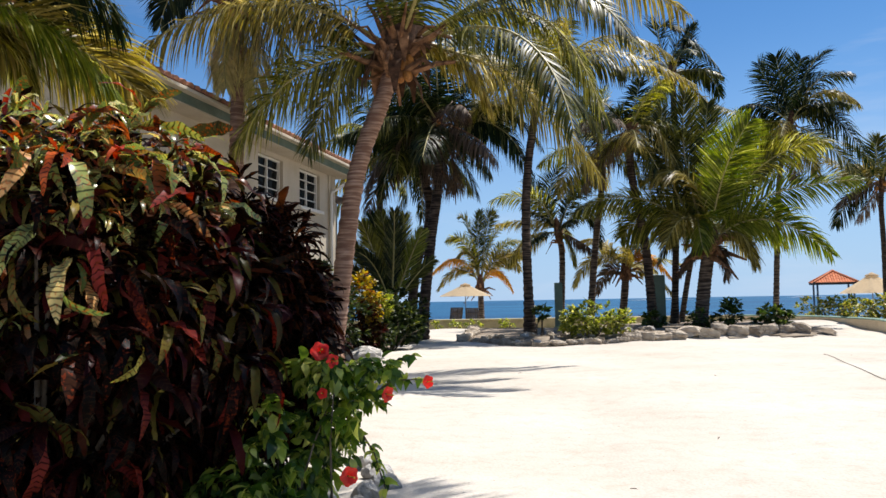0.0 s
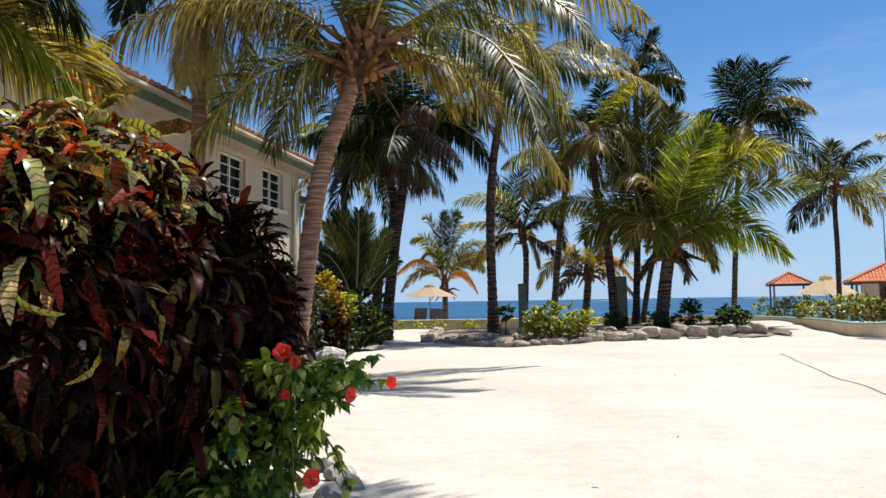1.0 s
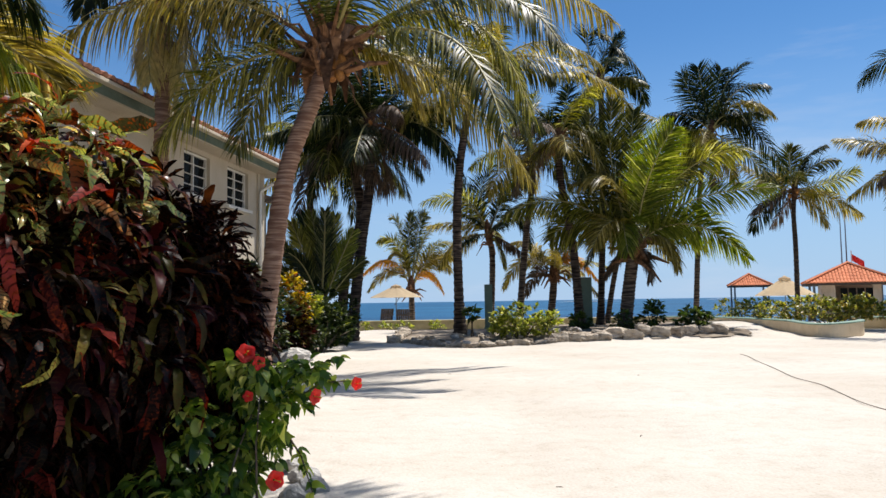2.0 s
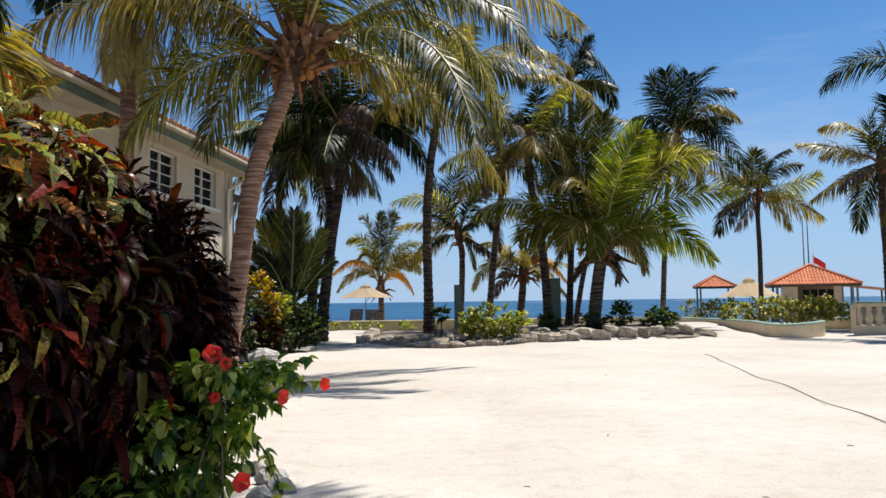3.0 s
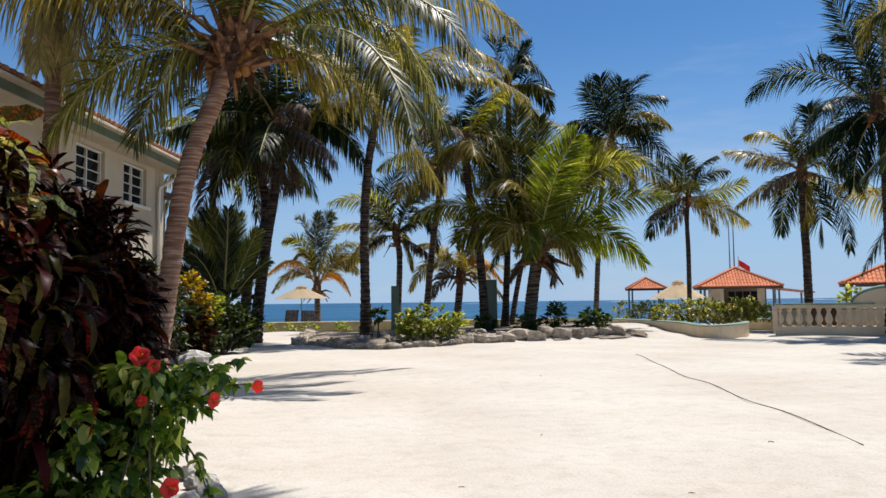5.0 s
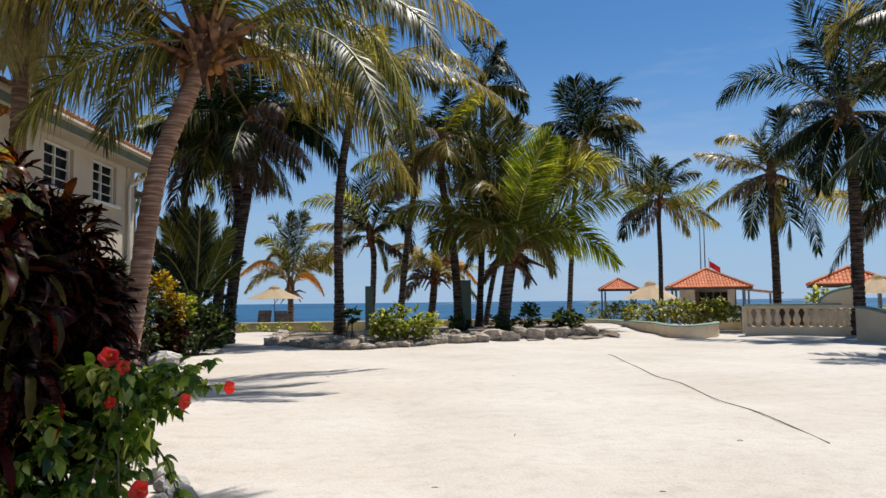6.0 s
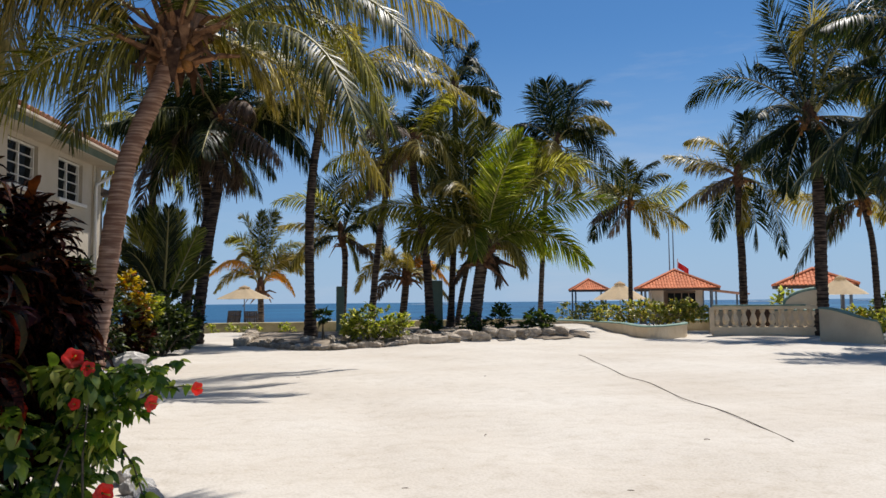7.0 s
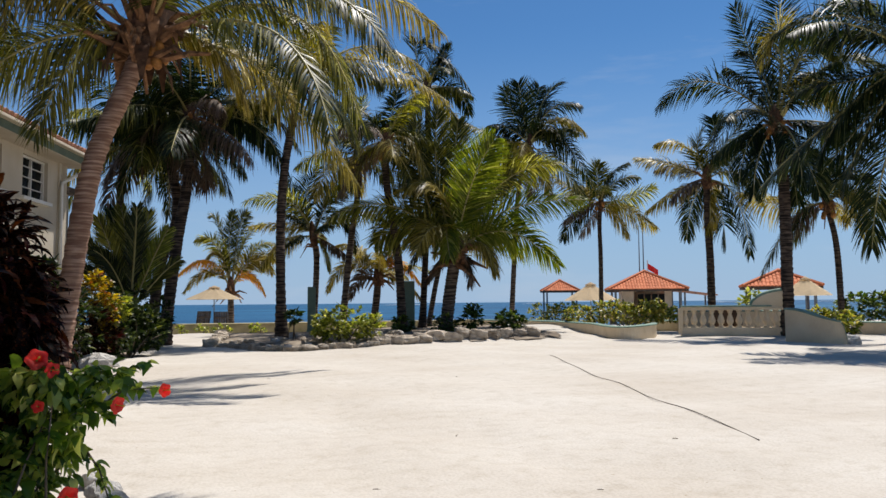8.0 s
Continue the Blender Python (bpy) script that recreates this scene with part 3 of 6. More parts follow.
def swept_curve(p0, mid, tip, n=16):
    """An arching line from the heart through mid to the tip."""
    t = np.linspace(0, 1, n + 1)[:, None]
    c = 2 * mid - (p0 + tip) / 2
    ds = 2 * (1 - t) * (c - p0) + 2 * t * (tip - c)
    return p0 * (1 - t) ** 2 + 2 * c * t * (1 - t) + tip * t ** 2, ds / np.linalg.norm(ds, axis=1, keepdims=True)


def frond_mesh(curve, length, tone, count=60, leaf=0.75, hang=0.5, width=0.04, gaps=0.06, stalk=0.14, flat=None, tilt=0.0, acute=0.0):
    """A feather leaf: a tapered stalk and two rows of drooping leaflets."""
    count, width = (int(count * 1.6), width * 0.85) if flat is None else (int(count * 2.3), width * 0.72)
    ps, ds = curve
    t = np.linspace(0, 1, len(ps))
    s = np.linspace(stalk, 0.995, count) + rng.normal(0, 0.004, count)
    s = np.clip(s, 0, 1)
    B = np.stack([np.interp(s, t, ps[:, k]) for k in range(3)], 1)
    T = np.stack([np.interp(s, t, ds[:, k]) for k in range(3)], 1)
    T /= np.linalg.norm(T, axis=1, keepdims=True)
    side = np.cross(T, (0, 0, 1.0))
    nrm = np.linalg.norm(side, axis=1, keepdims=True)
    side = np.where(nrm > 0.15, side / np.maximum(nrm, 1e-6), np.array((1.0, 0, 0)))
    twist = rng.normal(tilt, 0.4)
    if flat is not None:
        side = np.cross(T, flat)
        side /= np.linalg.norm(side, axis=1, keepdims=True)
        twist *= 0.4
    up = np.cross(side, T)
    side, up = side * math.cos(twist) + up * math.sin(twist), up * math.cos(twist) - side * math.sin(twist)
    prof = np.interp(s, (stalk, 0.3, 0.55, 0.85, 1.0), (0.55, 1.0, 1.0, 0.7, 0.3))
    hang = hang * rng.uniform(0.75, 1.6)
    rise = rng.uniform(-0.05, 0.3)
    V, F, U, o = [], [], [], 0
    for sg in (-1, 1):
        keep = rng.random(count) > gaps
        b, tt, sd, u_, pr = B[keep], T[keep], side[keep] * sg, up[keep], prof[keep]
        m = len(b)
        fw = np.interp(s[keep], (0, 0.6, 1), (0.22, 0.42, 1.35))[:, None] + rng.normal(0, 0.16, (m, 1))
        fw = fw + acute
        d = sd + fw * tt + u_ * (rise + rng.normal(0, 0.2, (m, 1)))
        d /= np.linalg.norm(d, axis=1, keepdims=True)
        L = leaf * pr * rng.uniform(0.7, 1.15, m)
        lev = np.where(tt[:, 2:] > 0, 1.05 - 0.95 * np.clip(tt[:, 2:], 0, 1) ** 1.5, 1.05)
        q, rows = b.copy(), []
        for k, wf in enumerate((0.45, 1.0, 0.75, 0.08)):
            wd = tt - (tt * d).sum(1, keepdims=True) * d
            wd /= np.linalg.norm(wd, axis=1, keepdims=True) + 1e-6
            rows.append(np.stack([q - wd * width * wf / 2, q + wd * width * wf / 2], 1))
            d = d + np.array((0, 0, -hang * (0.45 + 0.35 * k))) * rng.uniform(0.6, 1.35, (m, 1)) * lev
            d /= np.linalg.norm(d, axis=1, keepdims=True)
            q = q + d * (L / 3)[:, None]
        vv = np.stack(rows, 1)
        V.append(vv.reshape(-1, 3))
        base = np.array([[0, 1, 3, 2], [2, 3, 5, 4], [4, 5, 7, 6]])
        F.append((base[None] + (np.arange(m) * 8)[:, None, None] + o).reshape(-1, 4))
        U.append(np.tile([(k / 3, v) for k in range(4) for v in (-1, 1)], (m, 1)))
        o += m * 8
    # the stalk, four-sided
    r = np.interp(t, (0, 0.12, 1), (0.075, 0.05, 0.012)) * (0.6 + 0.1 * length)
    sd = np.cross(ds, (0.02, 0.03, 1.0))
    sd /= np.linalg.norm(sd, axis=1, keepdims=True) + 1e-6
    uu = np.cross(sd, ds)
    ring = np.stack([ps + sd * r[:, None], ps + uu * r[:, None] * 0.7, ps - sd * r[:, None], ps - uu * r[:, None] * 0.7], 1)
    nf = sum(len(f) for f in F)
    k = np.arange(len(ps) - 1)
    q = np.concatenate([np.stack([k * 4 + j, k * 4 + (j + 1) % 4, (k + 1) * 4 + (j + 1) % 4, (k + 1) * 4 + j], 1) for j in range(4)]) + o
    V.append(ring.reshape(-1, 3)), F.append(q), U.append(np.zeros((len(ps) * 4, 2)))
    me = mesh_of("frond", np.concatenate(V), np.concatenate(F), [TONES[tone], STALK if tone != "d" else BOOT], np.concatenate(U))
    mi = np.zeros(nf + len(q), int)
    mi[nf:] = 1
    me.polygons.foreach_set("material_index", mi)
    return me


def spline(points, n):
    """A smooth line through some points."""
    P = np.array(points, float)
    P = np.concatenate([[2 * P[0] - P[1]], P, [2 * P[-1] - P[-2]]])
    out = []
    m = len(points) - 1
    for k in range(n + 1):
        u = min(k / n * m, m - 1e-6)
        i, f = int(u), u - int(u)
        a, b, c, d = P[i:i + 4]
        out.append(0.5 * (2 * b + (c - a) * f + (2 * a - 5 * b + 4 * c - d) * f ** 2 + (3 * b - a - 3 * c + d) * f ** 3))
    return np.array(out)


def palm(label, points, r0, r1, fronds, bark=TRUNK_GREY, nuts=0, count=60, leaf=0.75, width=0.045, boots=10, flare=1.5, hang=0.85, ring=0.13, shag=1.0, swept=(), fans=(), acute=0.4):
    """A coconut palm. points: (bearing, distance, height) from the foot to the crown's heart. fronds: (angle in the plane across the view, lean away, length, droop, tone).
    swept, fans: arching or flat-held fronds, each (bearing and height of its middle, bearing and height of its tip, depth of the tip, tone)."""
    P = [at(*q) for q in points]
    P[0][2] = min(P[0][2], on_ground(P[0][0], P[0][1]))
    tree = thing("palm_tree", label, "palm tree", "coconut palms", tuple(P[0]))
    inv = P[0]
    run = sum(np.linalg.norm(P[i + 1] - P[i]) for i in range(len(P) - 1))
    n = max(8, int(run / ring))
    line = spline(P, n)
    path, rad = [], []
    for i in range(n):
        s = i / n
        r = r0 + (r1 - r0) * s
        if s < 0.12:
            r *= 1 + (flare - 1) * (1 - s / 0.12) ** 2
        a, b = line[i], line[i + 1]
        w = rng.uniform(0.97, 1.03)
        path += [a, a + (b - a) * 0.72, a + (b - a) * 0.86]
        rad += [r * 0.95 * w, r * 1.05 * w, r * 1.0 * w]
    path.append(line[-1]), rad.append(r1)
    part("trunk", Build().tube([p - inv for p in path], rad, 12), bark, tree, smooth=True)
    top = line[-1]
    ax = line[-1] - line[-3]
    ax /= np.linalg.norm(ax)
    heart = Build().tube([top - ax * 0.35 - inv, top - ax * 0.1 - inv, top + ax * 0.3 - inv, top + ax * 0.6 * shag ** 0.5 - inv, top + ax * 0.8 * shag ** 0.5 - inv], [r1 * 1.05, r1 * 1.5 * shag ** 0.6, r1 * 1.4 * shag, r1 * 1.0 * shag, r1 * 0.4], 12)
    part("crown_heart", heart, FIBRE, tree, "brown fibre round the leaf bases")
    for k in range(boots):
        an = k * 2.4 + rng.uniform(-0.4, 0.4)
        if shag > 1:
            # old stalks curve up and out, and rags of brown sheath hang between them
            el, L, w = rng.uniform(-0.1, 1.35), rng.uniform(0.5, 1.35), rng.uniform(0.03, 0.075)
            d = np.array((math.cos(an) * math.cos(el), math.sin(an) * math.cos(el), math.sin(el)))
            q = top - inv + d * r1 * 1.1 - ax * rng.uniform(-0.25, 0.45)
            if k % 3:
                part("leaf_base", Build().tube([q, q + d * L * 0.35 + np.array((0, 0, -0.03)), q + d * L * 0.7, q + d * L + np.array((0, 0, rng.uniform(-0.3, 0.12)))], [w * 1.5, w, w * 0.75, w * 0.45], 5), BOOT, tree, "dry brown leaf base")
            else:
                fall = rng.uniform(0.3, 0.9)
                rag = np.array([q, q + d * 0.3 + np.array((0, 0, -0.02)), q + d * 0.45 - np.array((0, 0, fall * 0.45)), q + d * 0.5 - np.array((0, 0, fall))])
                sd = np.array((-math.sin(an), math.cos(an), 0.25)) * rng.uniform(0.05, 0.13)
                vs = [p + sd * f * g + np.array((0, 0, h)) for p, f in zip(rag, (0.7, 1.3, 1.1, 0.25)) for g, h in ((-1, 0.0), (0.1, 0.04), (1, 0.0), (0.1, -0.012))]
                fs = [(4 * i + a, 4 * i + (a + 1) % 4, 4 * i + 4 + (a + 1) % 4, 4 * i + 4 + a) for i in range(3) for a in range(4)] + [(3, 2, 1, 0), (12, 13, 14, 15)]
                part("fibre_sheath", Build().add(vs, fs), BOOT if k % 2 else FIBRE, tree, "hanging brown leaf sheath")
        else:
            el, L = rng.uniform(-0.5, 0.6), rng.uniform(0.35, 0.85) * (r1 / 0.15)
            d = np.array((math.cos(an) * math.cos(el), math.sin(an) * math.cos(el), math.sin(el)))
            q = top - inv + d * r1 * 0.8 - ax * rng.uniform(-0.1, 0.35)
            part("leaf_base", Build().tube([q, q + d * L * 0.5 + np.array((0, 0, 0.05)), q + d * L - np.array((0, 0, rng.uniform(-0.1, 0.5)))], [r1 * 0.5, r1 * 0.36, r1 * 0.14], 5), BOOT, tree, "dry brown leaf base")
    for an, lean, L, dr, tone in fronds:
        d = np.array((math.cos(radians(an)), lean, math.sin(radians(an))))
        th = radians(-points[-1][0])
        d = np.array((d[0] * math.cos(th) - d[1] * math.sin(th), d[0] * math.sin(th) + d[1] * math.cos(th), d[2]))
        d /= np.linalg.norm(d)
        old = tone in "yodp"
        part("frond", frond_mesh(frond_curve(top - inv + ax * 0.15 + d * r1 * 0.6, d, L, dr), L, tone, count, 1.2 * leaf * min(1.15, L / 3.2 + 0.2), hang * (1.25 if old else 1.0), width,
                                 0.25 if tone == "d" else 0.05), parent=tree, label="yellowing frond" if tone in "yop" else "dead brown frond" if tone == "d" else "")
    eye = np.array((0, 0, EYE))
    far = points[-1][1]
    for held, rows in ((False, swept), (True, fans)):
        for az1, h1, az2, h2, depth, tone in rows:
            mid, tip = at(az1, far, h1), at(az2, far, h2)
            mid, tip = eye + (mid - eye) * (1 + 0.5 * depth / far), eye + (tip - eye) * (1 + depth / far)
            p0 = top + ax * 0.1 + (mid - top) * 0.04
            L = float(np.linalg.norm(mid - p0) + np.linalg.norm(tip - mid))
            part("frond", frond_mesh(swept_curve(p0 - inv, mid - inv, tip - inv), L, tone, count, (1.25 if held else 1.2) * leaf * min(1.15, L / 3.2 + 0.2), hang * (0.6 if held else 0.75 if tone in "yodp" else 0.55), width,
                                     0.25 if tone == "d" else 0.05, flat=np.array((math.sin(radians(az1)), math.cos(radians(az1)), 0.0)) if held else None, tilt=rng.choice((-0.6, 0.6)), acute=acute if held else 0.3),
                 parent=tree, label="yellowing frond" if tone in "yop" else "dead brown frond" if tone == "d" else "")
    nut = bpy.data.meshes.get("coconut")
    if nuts and nut is None:
        nut = Build().lathe([(0.01, -0.13), (0.06, -0.11), (0.095, -0.03), (0.095, 0.03), (0.06, 0.1), (0.02, 0.12)], n=8).mesh("coconut", NUT, True)
    for k in range(nuts):
        an = k * 2.1 + 0.6
        if shag > 1:
            an = rng.normal(-0.5, 1.1)
        q = top - inv - ax * rng.uniform(-0.15, 0.5) + np.array((math.cos(an), math.sin(an), 0)) * (r1 * 1.4 + rng.uniform(0.02, 0.4 if shag > 1 else 0.12))
        part("coconut", nut, parent=tree, label="orange-yellow coconut", m=pose(*q, rng.uniform(-25, 25), rng.uniform(-25, 25), 0))
    return tree


def crown(n, length, tones="ggbgyg", low=-45, high=78, droop=0.22, spin=0.0):
    """Fronds all round a crown, the young ones upright, the old ones hanging."""
    out = []
    for k in range(n):
        az = math.radians(k * 137.5 + spin)
        s = (k + 0.5) / n
        el = math.radians(high + (low - high) * s + rng.uniform(-8, 8))
        v = (math.cos(az) * math.cos(el), math.sin(az) * math.cos(el), math.sin(el))
        h = math.hypot(v[0], v[2])
        an = math.degrees(math.atan2(v[2], v[0]))
        tone = tones[int(s * (len(tones) - 0.01))] if rng.random() < 0.75 else rng.choice(list(tones))
        out.append((an, v[1] / max(h, 1e-3), length * rng.uniform(0.8, 1.08) * (0.85 if s < 0.2 else 1), 1.25 * droop * rng.uniform(0.7, 1.4) * (4.0 / length) ** 0.5, str(tone)))
    return out


TALL = "tall coconut palm behind the rock edging, ringed trunk with shade put into its bark"
HERO_SWEPT = [(-10.33, 5.82, -15.54, 4.22, -0.5, 'b'), (-12.85, 7.12, -23.01, 5.84, -0.8, 'y'), (-7.32, 5.78, -10.14, 4.21, 0.9, 'g'), (6.83, 6.97, 12.38, 4.86, -0.6, 'b'),
    (5.48, 6.59, 10.24, 4.56, -2.8, 'g'), (4.96, 5.75, 12.23, 3.6, 1.6, 'y'), (9.94, 7.6, 18.77, 6.6, 3.0, 'y'), (7.75, 7.47, 14.86, 6.23, -1.4, 'g'),
    (1.04, 6.18, 4.02, 5.02, 0.2, 'y'), (-6.81, 7.95, -13.27, 7.85, 0.3, 'g')]
HOUSE_SWEPT = [(-13.9, 6.78, -14.23, 5.01, -0.4, 'p'), (-16.25, 6.51, -16.16, 5.55, -0.3, 'p'), (-12.43, 6.93, -12.36, 5.32, 0.3, 'b'), (-11.16, 7.41, -6.86, 6.58, -0.2, 'g'),
    (-19.01, 7.62, -20.82, 6.67, 0.2, 'k'), (-14.94, 6.65, -15.14, 5.17, 0.5, 'y')]
NEAR_SWEPT = [(-28.93, 4.23, -23.34, 3.52, 0.0, 'v'), (-27.18, 4.07, -21.66, 3.55, 0.5, 'y'), (-29.01, 4.89, -23.4, 4.3, -0.3, 'k'), (-30.36, 4.97, -26.86, 4.35, 0.4, 'g'),
    (-31.55, 4.05, -28.85, 3.58, 0.6, 'b')]
SLIM_SWEPT = [(12.32, 9.76, 19.24, 8.28, -0.6, 'y'), (12.78, 10.24, 17.66, 9.32, 0.5, 'y'), (4.5, 8.79, 2.24, 7.23, -0.3, 'b'), (4.03, 8.0, 1.82, 7.63, 0.3, 'p'),
    (10.92, 7.84, 12.11, 6.64, 0.3, 'g')]
BACK_SWEPT = [(18.51, 11.63, 20.88, 10.26, -0.3, 'k'), (16.75, 12.14, 18.52, 12.0, 0.2, 'k'), (18.5, 11.15, 18.96, 12.11, 0.2, 'k'), (19.79, 10.16, 20.85, 9.17, 0.3, 'k')]
YOUNG_FAN = [(20.89, 5.69, 22.76, 7.52, -1.2, 'v'), (18.3, 6.15, 18.45, 8.75, 0.5, 'g'), (17.15, 5.73, 16.77, 8.26, 0.3, 'g'), (19.59, 5.92, 19.97, 8.29, 0.9, 'g'),
    (21.61, 5.46, 24.22, 6.51, 0.4, 'g')]
YOUNG_SWEPT = [(18.46, 5.61, 15.41, 5.63, -0.6, 'y'), (14.87, 4.97, 10.19, 4.55, -0.3, 'b'), (23.51, 4.75, 29.4, 5.11, -0.2, 'v'), (23.48, 3.97, 27.54, 2.65, -0.8, 'v'),
    (18.24, 4.19, 16.66, 3.23, -1.5, 'y'), (19.02, 4.14, 19.25, 3.0, -1.8, 'v'), (21.76, 3.52, 22.78, 2.33, -0.4, 'y'), (20.66, 2.77, 20.76, 1.92, -0.2, 'd'),
    (18.51, 2.9, 17.5, 2.15, 0.1, 'd'), (23.13, 5.77, 27.61, 6.54, 0.6, 'b'), (16.16, 4.21, 13.55, 3.57, 0.4, 'b'), (21.78, 4.16, 24.72, 3.06, 0.8, 'b'),
    (17.89, 3.76, 16.13, 2.59, 0.5, 'k')]
BEACH_SWEPT = [(2.75, 4.56, 2.98, 6.21, 0.2, 'g'), (1.76, 4.4, 0.38, 4.61, -0.2, 'b'), (3.82, 4.57, 5.2, 5.55, 0.2, 'b'), (1.28, 3.59, -0.81, 2.81, -0.3, 'o'),
    (1.49, 3.05, -0.39, 1.92, 0.2, 'y'), (4.37, 3.59, 5.92, 2.89, -0.2, 'y'), (4.58, 4.26, 6.47, 4.27, 0.3, 'b'), (4.17, 2.89, 5.34, 1.77, -0.3, 'o'),
    (2.21, 5.01, 1.46, 5.92, -0.3, 'g'), (3.44, 5.17, 4.06, 6.04, 0.4, 'g'), (2.09, 3.95, 0.88, 3.35, 0.4, 'y'), (5.0, 3.81, 6.68, 3.35, 0.3, 'y')]
UPRIGHT_FAN = [(-4.2, 2.91, -4.62, 4.16, 0.2, 'b'), (-5.11, 2.74, -6.13, 3.87, -0.2, 'b'), (-3.23, 2.92, -2.84, 4.08, 0.3, 'b'), (-5.7, 2.4, -6.93, 3.32, 0.2, 'g'),
    (-2.52, 2.63, -1.48, 3.57, -0.2, 'v'), (-6.06, 2.06, -7.56, 2.51, 0.2, 'k'), (-2.07, 2.11, -0.66, 2.64, 0.3, 'g'), (-4.66, 3.0, -5.39, 4.1, 0.5, 'k'),
    (-3.7, 3.0, -3.62, 4.21, -0.4, 'k'), (-2.9, 2.49, -1.86, 3.1, 0.5, 'b'), (-5.01, 2.31, -6.36, 2.9, -0.4, 'k')]
WIND_SWEPT = [(27.86, 8.36, 30.31, 6.06, -0.3, 'k'), (27.4, 7.37, 29.49, 5.84, 0.3, 'g'), (24.3, 9.6, 23.49, 10.85, 0.2, 'k'), (24.95, 9.83, 24.66, 11.04, -0.3, 'k'),
    (26.45, 10.04, 27.63, 10.93, 0.3, 'k'), (27.08, 9.76, 29.26, 9.93, -0.2, 'k'), (27.48, 9.37, 29.62, 8.72, 0.2, 'y'), (22.98, 8.62, 20.62, 9.3, 0.3, 'g'),
    (25.49, 7.05, 25.45, 5.93, 0.0, 'd'), (26.22, 7.28, 27.0, 5.89, -0.3, 'y'), (23.61, 8.22, 22.5, 6.99, -0.4, 'b'), (25.81, 9.81, 26.27, 10.8, 0.8, 'k'),
    (26.83, 8.89, 28.67, 7.83, -0.9, 'k'), (24.23, 7.58, 23.76, 6.33, 0.3, 'y')]
PLANTER_SWEPT = [(28.96, 5.61, 27.84, 4.39, -0.2, 'k'), (29.2, 6.67, 27.37, 7.58, 0.2, 'y'), (32.61, 5.78, 34.61, 4.9, -0.3, 'y'), (32.83, 6.41, 34.55, 6.9, 0.2, 'b'),
    (31.28, 7.45, 32.71, 8.15, 0.3, 'k'), (31.87, 7.2, 33.39, 7.42, -0.2, 'g'), (29.42, 6.95, 28.07, 6.28, -0.4, 'y'), (31.79, 5.47, 32.63, 4.48, -0.3, 'y'),
    (29.65, 7.51, 28.84, 8.05, 0.4, 'g'), (30.46, 7.48, 30.7, 8.18, -0.2, 'g'), (29.97, 5.38, 29.12, 4.56, 0.2, 'd')]
SPREAD_SWEPT = [(36.84, 8.01, 34.85, 8.21, 0.2, 'y'), (36.03, 7.24, 33.44, 7.62, -0.3, 'y'), (36.35, 6.12, 34.1, 5.27, -0.2, 'y'), (38.53, 7.96, 39.42, 9.24, 0.3, 'g'),
    (39.32, 7.68, 40.85, 8.78, -0.2, 'k'), (40.21, 5.61, 41.04, 3.12, -0.4, 'k'), (39.16, 5.06, 39.42, 3.51, 0.2, 'k'), (40.35, 6.67, 42.03, 5.3, 0.3, 'g'),
    (38.47, 5.2, 38.3, 4.25, -0.2, 'y'), (37.69, 7.77, 38.2, 8.76, -0.3, 'g'), (37.26, 5.48, 36.79, 3.93, 0.4, 'k'), (38.91, 8.18, 38.79, 9.16, 0.5, 'k')]
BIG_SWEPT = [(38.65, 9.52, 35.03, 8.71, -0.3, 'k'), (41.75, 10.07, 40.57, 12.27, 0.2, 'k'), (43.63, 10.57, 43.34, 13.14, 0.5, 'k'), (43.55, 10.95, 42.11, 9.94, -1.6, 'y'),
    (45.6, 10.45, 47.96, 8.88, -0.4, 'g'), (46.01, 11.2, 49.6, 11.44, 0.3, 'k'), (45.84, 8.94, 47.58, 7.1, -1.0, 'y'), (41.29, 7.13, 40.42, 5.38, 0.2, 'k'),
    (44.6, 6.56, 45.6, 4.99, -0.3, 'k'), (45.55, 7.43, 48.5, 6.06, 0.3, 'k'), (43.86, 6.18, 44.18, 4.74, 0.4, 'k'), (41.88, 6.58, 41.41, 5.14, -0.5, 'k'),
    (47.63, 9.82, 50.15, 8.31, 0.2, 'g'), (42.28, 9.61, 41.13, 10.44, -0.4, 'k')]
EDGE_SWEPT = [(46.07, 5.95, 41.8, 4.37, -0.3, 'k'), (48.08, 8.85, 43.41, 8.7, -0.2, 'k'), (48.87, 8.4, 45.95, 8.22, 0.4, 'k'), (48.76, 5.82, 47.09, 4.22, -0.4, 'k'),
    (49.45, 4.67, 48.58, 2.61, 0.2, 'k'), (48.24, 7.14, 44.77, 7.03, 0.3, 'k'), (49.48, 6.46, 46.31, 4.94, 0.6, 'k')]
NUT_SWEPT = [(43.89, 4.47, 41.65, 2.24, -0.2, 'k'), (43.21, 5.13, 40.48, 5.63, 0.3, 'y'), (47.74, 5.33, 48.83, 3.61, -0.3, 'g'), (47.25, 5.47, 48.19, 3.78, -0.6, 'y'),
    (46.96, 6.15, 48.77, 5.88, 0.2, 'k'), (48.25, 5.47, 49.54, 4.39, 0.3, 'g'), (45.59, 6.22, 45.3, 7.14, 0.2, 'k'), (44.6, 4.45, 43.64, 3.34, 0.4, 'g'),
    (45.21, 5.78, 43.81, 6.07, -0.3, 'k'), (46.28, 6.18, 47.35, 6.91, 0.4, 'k')]
